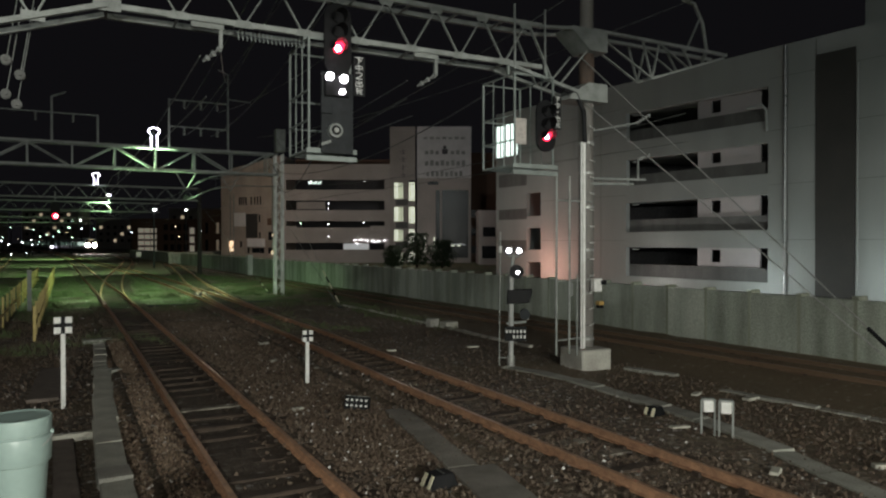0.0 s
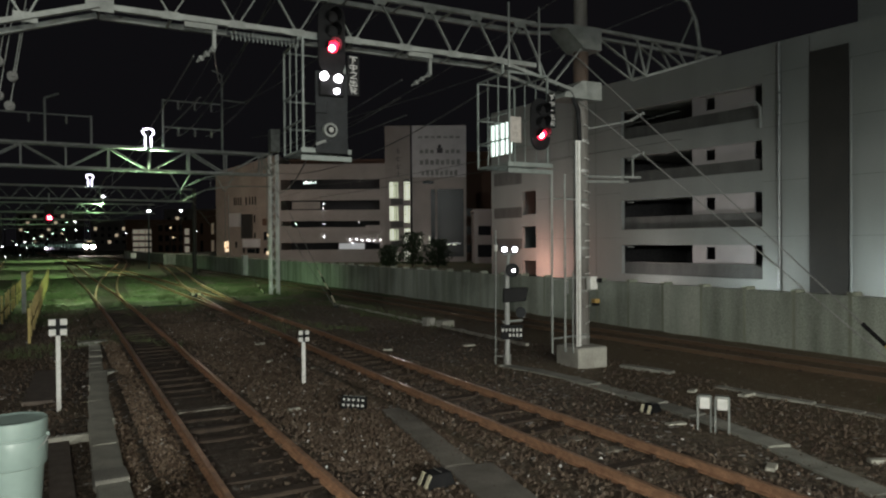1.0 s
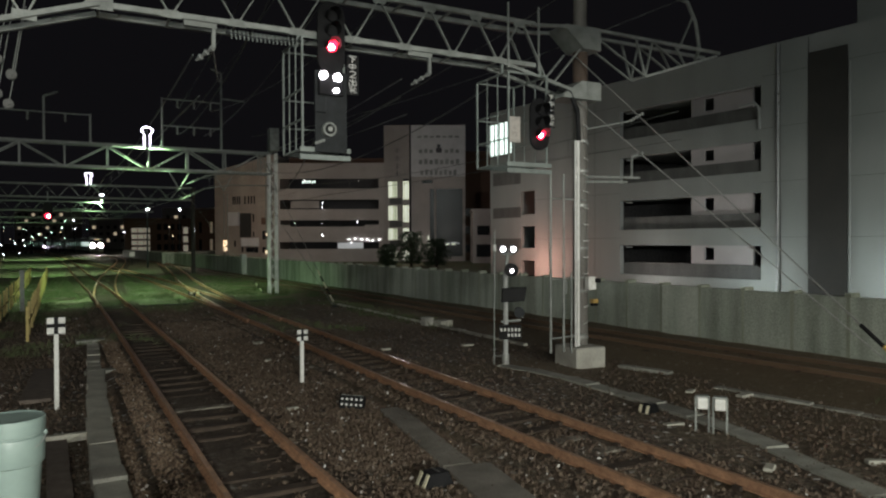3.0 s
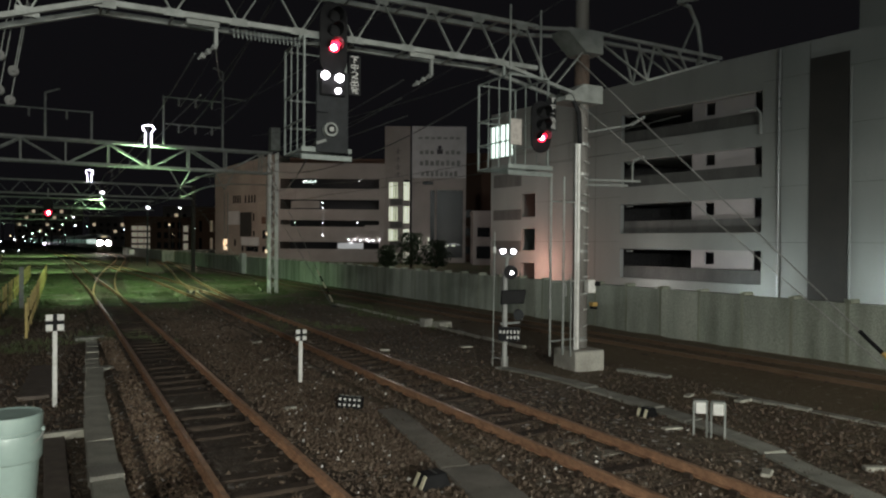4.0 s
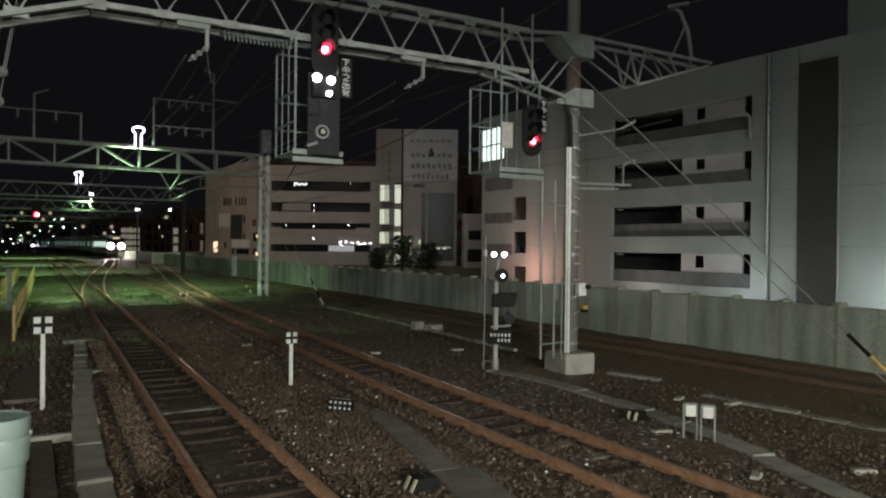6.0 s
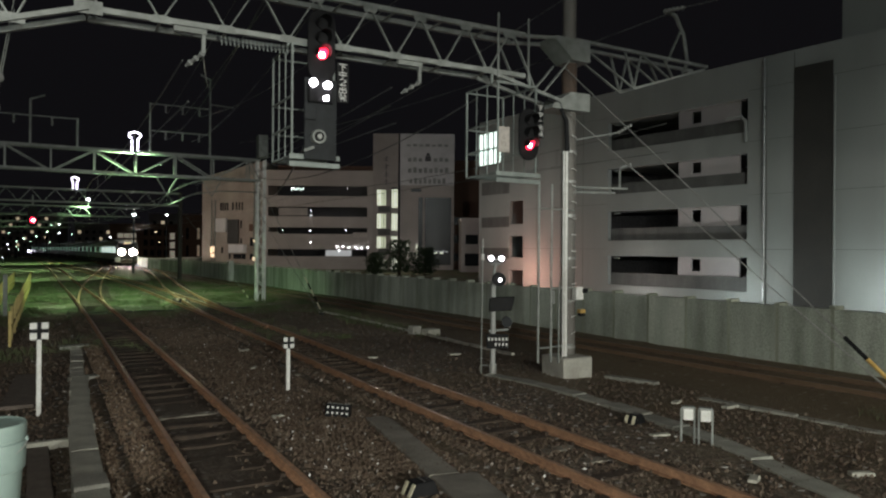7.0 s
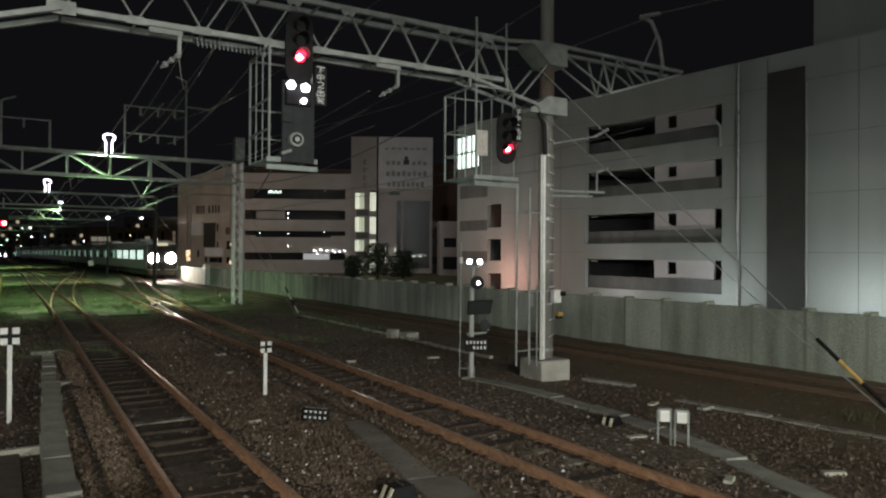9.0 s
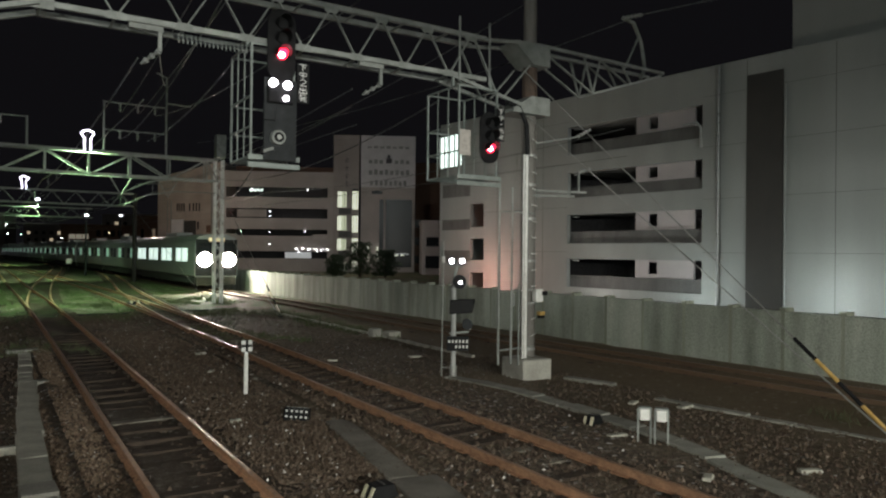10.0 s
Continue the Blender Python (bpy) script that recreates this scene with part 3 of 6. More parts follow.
def cable_ladder():
    ob = thing("cable_bundle", "dark cable bundle tied below the gantry beam", "cable bundle")
    bm = bmesh.new()
    pipe(bm, [(2.55, 12.5, 6.21), (2.9, 12.5, 6.17), (3.3, 12.5, 6.16), (3.85, 12.5, 6.22)], 0.03, 8)
    part("cable", bm, "dark_steel", ob, smooth=True)
    for k in range(17):
        x = 2.62 + 0.072 * k
        part("cable_tie", one(bar, (x, 12.48, 6.25), (x + 0.02, 12.48, 6.10), 0.016), "cage_paint", ob)


cable_ladder()


def gantry_far(y, x0, x1, label, panel, zig, z0=6.22, z1=7.32, post=None, w=0.08):
    ob = thing("gantry", label, "gantry")
    if zig:
        truss(ob, x0, x1, y, z0, z1, panel, 0.6, w=w, gusset=False)
    else:
        for yy in (y, y + 0.6):
            for z in (z0, z1):
                part("chord", one(angle_bar, (x0, yy, z), (x1, yy, z), w * 1.3, 0.016), "pale_paint", ob)
            x = x0
            while x < x1 - 0.3:
                part("upright", one(bar, (x, yy, z0), (x, yy, z1), w * 0.8), "pale_paint", ob)
                s = int((x - x0) / panel + 0.5) % 2
                part("diagonal", one(bar, (x, yy, z0 if s else z1), (min(x + panel, x1), yy, z1 if s else z0), w * 0.7), "pale_paint", ob)
                x += panel
    for x in post or ():
        lattice_post(ob, x, y + 0.3, z1 + 0.1)
    return ob


def pole_frame(ob, x0, x1, y, z0, bars, top):
    for x in (x0, x1):
        part("frame_post", one(tube, (x, y, z0), (x, y, top), 0.05), "pale_paint", ob, smooth=True)
    for z in bars:
        part("frame_bar", one(bar, (x0, y, z), (x1, y, z), 0.055), "pale_paint", ob)
        for k in range(3):
            x = x0 + (x1 - x0) * (0.25 + 0.28 * k)
            insulator(ob, (x, y, z - 0.02), (x, y, z - 0.42), 0.07, 3)


g2 = gantry_far(38.0, -9.0, 10.1, "pale steel truss gantry carrying floodlights and a wire frame", 1.85, False, post=(10.2, -9.0))
pole_frame(g2, 4.6, 7.5, 38.2, 7.3, (9.85, 8.5), 9.9)
pole_frame(g2, -4.2, 1.35, 38.2, 7.3, (8.75,), 8.8)
part("bent_pole", one(tube, (-0.6, 38.2, 7.3), (-0.6, 38.2, 9.5), 0.05), "pale_paint", g2, smooth=True)
part("bent_pole", one(tube, (-0.6, 38.2, 9.5), (0.0, 38.2, 9.75), 0.05), "pale_paint", g2, smooth=True)
part("side_arm", one(tube, (7.5, 38.2, 10.1), (8.7, 38.2, 10.05), 0.035), "pale_paint", g2, smooth=True)
part("frame_post", one(tube, (7.5, 38.2, 9.8), (7.5, 38.2, 11.4), 0.05), "pale_paint", g2, smooth=True)
insulator(g2, (7.5, 38.2, 11.4), (7.0, 38.2, 11.6))
for pts in ([(5.81, 5.59), (6.71, 6.05), (8.1, 6.27), (10.05, 6.3)], [(5.5, 4.79), (6.62, 5.38), (8.0, 5.62), (10.05, 5.65)]):
    bm = bmesh.new()
    pipe(bm, [(x, 38.25, z) for x, z in pts], 0.03, 8)
    part("cantilever_arm", bm, "pale_paint", g2, "curved pale cantilever arm", smooth=True)
bm = bmesh.new()
box(bm, (10.1, 37.7, 8.05), (0.5, 0.5, 1.2))
part("equipment_box", bm, "pale_paint", g2, "grey equipment box on the beam", bevel=0.02)
for x in (5.4, 7.6):
    bm = bmesh.new()
    tube(bm, (x - 0.5, 38.2, 6.2), (x, 38.2, 5.3), 0.03)
    tube(bm, (x + 0.5, 38.2, 6.2), (x, 38.2, 5.3), 0.03)
    part("hanger", bm, "pale_paint", g2)
g3 = gantry_far(65.0, -12.0, 10.2, "grey zigzag truss gantry further along the yard", 1.7, True, 6.25, 7.3)
part("post", one(tube, (10.35, 65.3, -0.3), (10.35, 65.3, 7.4), 0.19, 0.17, 16), "under", g3, "dark round post", smooth=True)
g4 = gantry_far(92.0, -16.0, 10.0, "distant grey truss gantry over the yard", 1.9, True, 6.25, 7.3, post=(-16.0,))
g5 = gantry_far(120.0, -24.0, 7.4, "far grey truss gantry in the dark yard", 2.2, True, 6.25, 7.3, post=(-24.0,))


def floodlight(at, s=1.0):
    """Twin lamps on a round head above the beam."""
    ob = thing("floodlight", "twin glowing floodlight standing on a gantry beam", "floodlight", Matrix.Translation(at), "yard floodlights")
    for dx in (-0.16, 0.16):
        part("lamp_tube", one(tube, (dx * s, -0.05, 0.05), (dx * s, -0.05, 0.75 * s), 0.036 * s), "glow_flood", ob, "glowing violet-white lamp", smooth=True)
    bm = bmesh.new()
    pipe(bm, [(0.31 * s * math.cos(a), -0.05, 0.98 * s + 0.2 * s * math.sin(a)) for a in [radians(-50 + 280 * k / 16) for k in range(17)]], 0.036 * s, 10)
    part("lamp_ring", bm, "glow_flood", ob, "glowing ring-shaped lamp", smooth=True)
    part("stem", one(tube, (0, 0.1, -0.7), (0, 0.1, 1.3 * s), 0.05), "dark_steel", ob, smooth=True)
    return ob


floodlight((3.85, 37.8, 7.3), 0.84)
floodlight((2.15, 64.8, 7.3), 0.86)


# ---- signals ----
def cage(ob, x0, x1, y0, y1, z0, z1):
    """A maintenance cage of angle bars with a floor grid."""
    for x in (x0, x1):
        for y in (y0, y1):
            part("cage_post", one(bar, (x, y, z0), (x, y, z1), 0.036), "cage_paint", ob)
    for z in (z0, z0 + 0.55, z0 + 1.1, z1):
        for y in (y0, y1):
            if not (y == y0 and z0 < z < z1):
                part("cage_rail", one(bar, (x0, y, z), (x1, y, z), 0.03), "cage_paint", ob)
        for x in (x0, x1):
            part("cage_rail", one(bar, (x, y0, z), (x, y1, z), 0.03), "cage_paint", ob)
    for x in (x0, x1):
        for k in (1, 2):
            y = y0 + (y1 - y0) * k / 3
            part("cage_bar", one(bar, (x, y, z0), (x, y, z1), 0.018), "cage_paint", ob)
    for z in (z0, z0 - 0.14):
        part("floor_beam", one(bar, (x0 - 0.05, y0, z), (x1 + 0.12, y0, z), 0.06, 0.09), "cage_paint", ob)
    for k in range(9):
        y = y0 + (y1 - y0) * k / 8
        part("grid_bar", one(bar, (x0, y, z0 + 0.03), (x1, y, z0 + 0.03), 0.03, 0.015), "cage_paint", ob)
    for x in (x0, x1):
        part("hanger", one(bar, (x, y0 + 0.25, z1), (x, y0 + 0.25, 6.5), 0.05), "cage_paint", ob)


def plate_outline(w, h, n=8):
    """A plate with round ends, as (x, z)."""
    r = w / 2
    return ([(r * math.cos(a), h / 2 - r + r * math.sin(a)) for a in [math.pi * i / n for i in range(n + 1)]] +
            [(r * math.cos(a), -h / 2 + r + r * math.sin(a)) for a in [math.pi + math.pi * i / n for i in range(n + 1)]])


def signal_plate(name, ob, c, w, h, depth=0.05, material="black"):
    bm = bmesh.new()
    f = [bm.verts.new((c[0] + a, c[1], c[2] + b)) for a, b in plate_outline(w, h)]
    g = [bm.verts.new((c[0] + a, c[1] + depth, c[2] + b)) for a, b in plate_outline(w, h)]
    bm.faces.new(f), bm.faces.new(g[::-1])
    for i in range(len(f)):
        bm.faces.new((f[i], g[i], g[(i + 1) % len(f)], f[(i + 1) % len(f)]))
    bmesh.ops.recalc_face_normals(bm, faces=bm.faces[:])
    return part(name, bm, material, ob)


def lens(ob, c, r, material, hood=0.22, name="lens", label=""):
    """A lens with a hood over it, facing the platform."""
    part(name, one(tube, c, (c[0], c[1] - 0.03, c[2]), r, r * 0.9, 16), material, ob, label, smooth=True)
    if hood:
        bm = bmesh.new()
        n = 14
        for a in range(n):
            t0, t1 = (math.pi * (-0.12 + 1.24 * i / n) for i in (a, a + 1))
            vs = [bm.verts.new((c[0] + rr * 1.15 * math.cos(t), y, c[2] + rr * 1.15 * math.sin(t))) for rr in (r, r * 1.06)
                  for t, y in ((t0, c[1]), (t1, c[1]), (t1, c[1] - hood * (0.75 + 0.25 * math.sin(t1))), (t0, c[1] - hood * (0.75 + 0.25 * math.sin(t0))))]
            bm.faces.new(vs[:4]), bm.faces.new(vs[4:][::-1]), bm.faces.new((vs[2], vs[3], vs[7], vs[6]))
        bmesh.ops.remove_doubles(bm, verts=bm.verts[:], dist=0.0005)
        part("hood", bm, "black", ob)


def stroke_text(ob, strokes, at, size, material="white", r=0.052, wide=1.35):
    """Letters from straight strokes in a unit square, standing upright."""
    bm = bmesh.new()
    for x0, z0, x1, z1 in strokes:
        bar(bm, (at[0] + x0 * size * wide, at[1], at[2] + z0 * size), (at[0] + x1 * size * wide, at[1], at[2] + z1 * size), r * size * 2)
    part("character", bm, material, ob, "white painted character")


SHITA = [(0.05, 0.92, 0.95, 0.92), (0.45, 0.92, 0.45, 0.0), (0.5, 0.65, 0.8, 0.45)]
NAKA = [(0.12, 0.8, 0.88, 0.8), (0.12, 0.4, 0.88, 0.4), (0.12, 0.4, 0.12, 0.8), (0.88, 0.4, 0.88, 0.8), (0.5, 1.0, 0.5, 0.0)]
TWO = [(0.15, 0.85, 0.5, 0.97), (0.5, 0.97, 0.85, 0.8), (0.85, 0.8, 0.8, 0.55), (0.8, 0.55, 0.15, 0.05), (0.15, 0.05, 0.9, 0.05)]
DERU = [(0.5, 1.0, 0.5, 0.05), (0.2, 0.85, 0.2, 0.52), (0.2, 0.52, 0.8, 0.52), (0.8, 0.85, 0.8, 0.52), (0.08, 0.42, 0.08, 0.05), (0.08, 0.05, 0.92, 0.05), (0.92, 0.42, 0.92, 0.05)]
HATSU = [(0.1, 0.9, 0.45, 0.9), (0.45, 0.9, 0.1, 0.6), (0.6, 0.95, 0.95, 0.6), (0.25, 0.58, 0.75, 0.58), (0.15, 0.36, 0.85, 0.36), (0.38, 0.58, 0.3, 0.0), (0.62, 0.58, 0.65, 0.05), (0.65, 0.05, 0.95, 0.1)]
ONE = [(0.3, 0.5, 0.7, 0.5)]


def main_signal():
    ob = thing("signal", "black hanging signal in a pale cage showing red above white lamps", "railway signal", group="hanging signals")
    cage(ob, 3.92, 4.72, 12.62, 13.85, 4.3, 6.35)
    x, y = 4.42, 12.5
    signal_plate("backplate", ob, (x + 0.02, y, 6.35), 0.52, 1.35)
    for k, z in enumerate((6.75, 6.48, 6.2)):
        lens(ob, (x + 0.02, y - 0.01, z), 0.105, "glow_red" if k == 2 else "black", 0.26, label="lit red signal lens" if k == 2 else "")
    part("bulb", one(tube, (x - 0.0, y - 0.04, 6.17), (x - 0.0, y - 0.07, 6.17), 0.055, n=14), "glow_core", ob, smooth=True)
    # glowing disc in place of the lamp's reflection inside the hood
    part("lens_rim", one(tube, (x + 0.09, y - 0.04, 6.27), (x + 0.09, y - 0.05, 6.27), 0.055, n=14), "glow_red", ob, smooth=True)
    bm = bmesh.new()
    box(bm, (x + 0.02, 12.55, 5.0), (0.62, 0.04, 1.5))
    part("lower_panel", bm, "dark_steel", ob, bevel=0.01)
    bm = bmesh.new()
    box(bm, (x, 12.5, 5.5), (0.48, 0.09, 0.42))
    part("lamp_box", bm, "black", ob, bevel=0.02)
    for dx, z in ((-0.16, 5.64), (0.11, 5.62), (0.08, 5.38)):
        part("white_lamp", one(tube, (x + dx, 12.45, z), (x + dx, 12.40, z), 0.074 if z > 5.5 else 0.05, n=18), "glow_white", ob, "lit white signal lamp", smooth=True)
    part("lens_ring", one(tube, (x - 0.05, 12.52, 4.66), (x - 0.05, 12.40, 4.66), 0.135, 0.13, 18), "pale_paint", ob, smooth=True)
    part("dark_lens", one(tube, (x - 0.05, 12.41, 4.66), (x - 0.05, 12.385, 4.66), 0.09, n=16), "black", ob, smooth=True)
    part("lens_boss", one(tube, (x - 0.05, 12.39, 4.66), (x - 0.05, 12.37, 4.66), 0.045, n=12), "steel", ob, smooth=True)
    bm = bmesh.new()
    box(bm, (x - 0.2, 12.5, 5.12), (0.22, 0.05, 0.3))
    part("relay_box", bm, "dark_steel", ob, bevel=0.01)
    part("bracket", one(bar, (x - 0.3, 12.52, 4.4), (x - 0.12, 12.5, 4.47), 0.05), "pale_paint", ob)
    bm = bmesh.new()
    box(bm, (4.86, 12.52, 5.72), (0.23, 0.03, 0.74))
    sign = part("name_plate", bm, "black", ob, "black plate with white characters")
    for k, s in enumerate((SHITA, NAKA, TWO, DERU, HATSU)):
        stroke_text(sign, s, (4.77, 12.505, 5.95 - 0.142 * k), 0.125)
    settle(ob)


def second_signal():
    ob = thing("signal", "black oval hanging signal in a pale cage showing red", "railway signal", group="hanging signals")
    cage(ob, 8.42, 9.42, 12.62, 13.9, 4.25, 6.2)
    x, y = 9.14, 12.48
    signal_plate("backplate", ob, (x, y, 5.12), 0.50, 1.12)
    for k, z in enumerate((5.42, 5.15, 4.89)):
        lens(ob, (x, y - 0.01, z), 0.105, "glow_red" if k == 2 else "black", 0.26, label="lit red signal lens" if k == 2 else "")
    part("bulb", one(tube, (x - 0.02, y - 0.04, 4.87), (x - 0.02, y - 0.07, 4.87), 0.048, n=14), "glow_core", ob, smooth=True)
    # reflection of the red lamp, drawn as a second glowing disc
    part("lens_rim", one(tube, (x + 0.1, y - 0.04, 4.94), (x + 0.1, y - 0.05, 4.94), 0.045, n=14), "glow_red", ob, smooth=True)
    bm = bmesh.new()
    box(bm, (9.41, 12.46, 5.42), (0.2, 0.03, 0.72))
    sign = part("name_plate", bm, "black", ob, "black plate with white characters")
    for k, s in enumerate((SHITA, NAKA, ONE, DERU, HATSU)):
        stroke_text(sign, s, (9.335, 12.44, 5.65 - 0.138 * k), 0.115)
    # bright patch of unknown source, set in the cage to fit the camera's view
    bm = bmesh.new()
    box(bm, (8.62, 13.22, 4.86), (0.05, 0.74, 0.68))
    part("light_panel", bm, "glow_window", ob, "greenish white glowing panel of unknown source")
    for k in range(5):
        part("panel_slat", one(bar, (8.58, 12.82 + 0.2 * k, 4.5), (8.58, 12.82 + 0.2 * k, 5.22), 0.03), "steel", ob)
    bm = bmesh.new()
    box(bm, (8.62, 12.7, 5.0), (0.3, 0.03, 0.55))
    part("warning_plate", bm, "beige", ob, "faded plate with a red bar")
    settle(ob)


main_signal()
second_signal()


# ---- parking building beyond the wall ----
FAC = Matrix.Translation((31.32, 34.34, 0)) @ Matrix(((0.0983, 0.9952, 0, 0), (-0.9952, 0.0983, 0, 0), (0, 0, 1, 0), (0, 0, 0, 1)))
# in its own space: x along the front towards the station, y into the building, z up


def wall_with_holes(name, parent, u0, u1, z0, z1, holes, y0, y1, material, label=""):
    """A wall slab with rectangular holes (u0, u1, z0, z1) right through it."""
    us = sorted({u0, u1, *[h[0] for h in holes], *[h[1] for h in holes]})
    zs = sorted({z0, z1, *[h[2] for h in holes], *[h[3] for h in holes]})
    bm = bmesh.new()
    solid_at = lambda i, j: 0 <= i < len(us) - 1 and 0 <= j < len(zs) - 1 and not any(
        h[0] <= (us[i] + us[i + 1]) / 2 <= h[1] and h[2] <= (zs[j] + zs[j + 1]) / 2 <= h[3] for h in holes)
    for i in range(len(us) - 1):
        for j in range(len(zs) - 1):
            if not solid_at(i, j):
                continue
            a, b, c, d = us[i], us[i + 1], zs[j], zs[j + 1]
            q = lambda *p: bm.faces.new([bm.verts.new(v) for v in p])
            q((a, y0, c), (b, y0, c), (b, y0, d), (a, y0, d))
            q((a, y1, c), (a, y1, d), (b, y1, d), (b, y1, c))
            if not solid_at(i - 1, j):
                q((a, y0, c), (a, y0, d), (a, y1, d), (a, y1, c))
            if not solid_at(i + 1, j):
                q((b, y0, c), (b, y1, c), (b, y1, d), (b, y0, d))
            if not solid_at(i, j - 1):
                q((a, y0, c), (a, y1, c), (b, y1, c), (b, y0, c))
            if not solid_at(i, j + 1):
                q((a, y0, d), (b, y0, d), (b, y1, d), (a, y1, d))
    bmesh.ops.remove_doubles(bm, verts=bm.verts[:], dist=0.0005)
    return part(name, bm, material, parent, label)


ROWS = [(0.5, 2.31), (3.28, 5.12), (6.2, 7.82), (8.95, 10.75)]


def parking_building():
    ob = thing("parking_building", "pale grey multi-storey parking building with open decks", "building", FAC)
    holes = [(0.08, 9.68, a, b) for a, b in ROWS]
    holes += [(-9.6, -8.05, 4.57, 6.29), (-9.6, -8.05, 2.1, 3.69), (-9.6, -8.05, -0.3, 1.17)]
    wall_with_holes("wall", ob, -13.0, 24.0, -4.0, 12.7, holes, 0.0, 0.3, "facade", "pale painted front wall")
    for a, b in ROWS:
        h = b - a
        bm = bmesh.new()
        span(bm, (0.085, 0.32, a + 0.002), (9.675, 0.42, a + 0.42 * h))
        part("parapet", bm, "parapet", ob, "dark grey balcony panel")
        wall_with_holes("inner_wall", ob, 5.02, 8.92, a, b + 0.4, [(5.9, 6.52, a + 0.55 * h, a + 0.93 * h)], 0.5, 0.62, "facade_inner", "pinkish inner wall with a small opening")
        bm = bmesh.new()
        span(bm, (0.0, 0.31, b + 0.01), (9.7, 12.0, b + 0.2))
        part("floor_slab", bm, "facade", ob)
        bm = bmesh.new()
        tube(bm, (0.3, 0.36, b - 0.12), (0.75, 0.36, b - 0.12), 0.05)
        part("camera_bracket", bm, "facade", ob)
    # back wall: shade inside the decks is put into its dark colour
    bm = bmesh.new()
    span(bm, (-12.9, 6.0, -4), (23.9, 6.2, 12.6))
    part("back_wall", bm, "dark", ob, "back wall coloured dark for the decks' shade")
    bm = bmesh.new()
    span(bm, (-13, 0.3, 12.4), (24, 14, 12.68))
    part("roof", bm, "facade", ob)
    bm = bmesh.new()
    span(bm, (-13.3, 0.0, -4), (-13.002, 14, 12.7))
    part("side_wall", bm, "facade", ob)
    bm = bmesh.new()
    span(bm, (12.2, -0.06, -4), (14.07, 0.0, 11.8))
    part("dark_strip", bm, "strip", ob, "dark brown vertical cladding strip")
    bm = bmesh.new()
    span(bm, (13.75, 1.5, 12.7), (24, 12, 19))
    part("stair_tower", bm, "facade", ob, "pale tower block on the roof")
    part("downpipe", one(tube, (10.66, -0.12, -4), (10.66, -0.12, 12.6), 0.08, n=14), "zinc", ob, "shiny steel downpipe", smooth=True)
    for z in (-1, 1.5, 4, 6.5, 9, 11.5):
        part("pipe_clip", one(tube, (10.66, -0.12, z), (10.66, -0.12, z + 0.08), 0.1, n=14), "steel", ob, smooth=True)
    part("slim_pipe", one(tube, (14.18, -0.08, -4), (14.18, -0.08, 11), 0.05, n=10), "facade", ob, smooth=True)
    for z in (2.75, 5.6, 8.4, 11.1):
        for u0, u1 in ((-8.0, 0.06), (9.72, 12.18), (14.1, 23.9)):
            bm = bmesh.new()
            span(bm, (u0, -0.010, z), (u1, -0.003, z + 0.018))
            part("joint_strip", bm, "parapet", ob)
    for u in (-6.6, -2.1, 10.72, 20.0):
        bm = bmesh.new()
        span(bm, (u, -0.011, -4), (u + 0.025, -0.0045, 12.6))
        part("joint_strip", bm, "parapet", ob)
    for u in (-4.2, 12.17, 16.5):
        bm = bmesh.new()
        span(bm, (u, -0.012, -4), (u + 0.03, -0.004, 12.6))
        part("joint_strip", bm, "parapet", ob)
    bm = bmesh.new()
    pts = [(5.2, -0.25, 10.6), (8.6, -0.25, 9.75), (9.5, -0.25, 9.75), (9.72, -0.25, 9.45), (9.74, -0.25, 8.4)]
    pipe(bm, pts[1:], 0.07, 10)
    part("bent_pipe", bm, "facade", ob, smooth=True)
    # flat dark strips on the wall in place of shaded deck openings
    for u in (-9.6,):
        for z, h in ((6.9, 1.0), (4.37, 0.8), (2.0, 0.8)):
            bm = bmesh.new()
            span(bm, (u - 3.35, -0.012, z), (u, -0.004, z + h))
            part("grey_band", bm, "parapet", ob)
    return ob


parking_building()


# ---- far parking building with a billboard tower ----
M["glow_lamplight"] = mat("warm_lamplight", (1.0, 0.75, 0.5), glow=0.9)
M["glow_landing"] = mat("glowing_dim_landing", (0.94, 1.0, 0.80), glow=0.16)
M["glow_bay"] = mat("glowing_bay_panel", (0.75, 0.78, 0.8), glow=0.22)


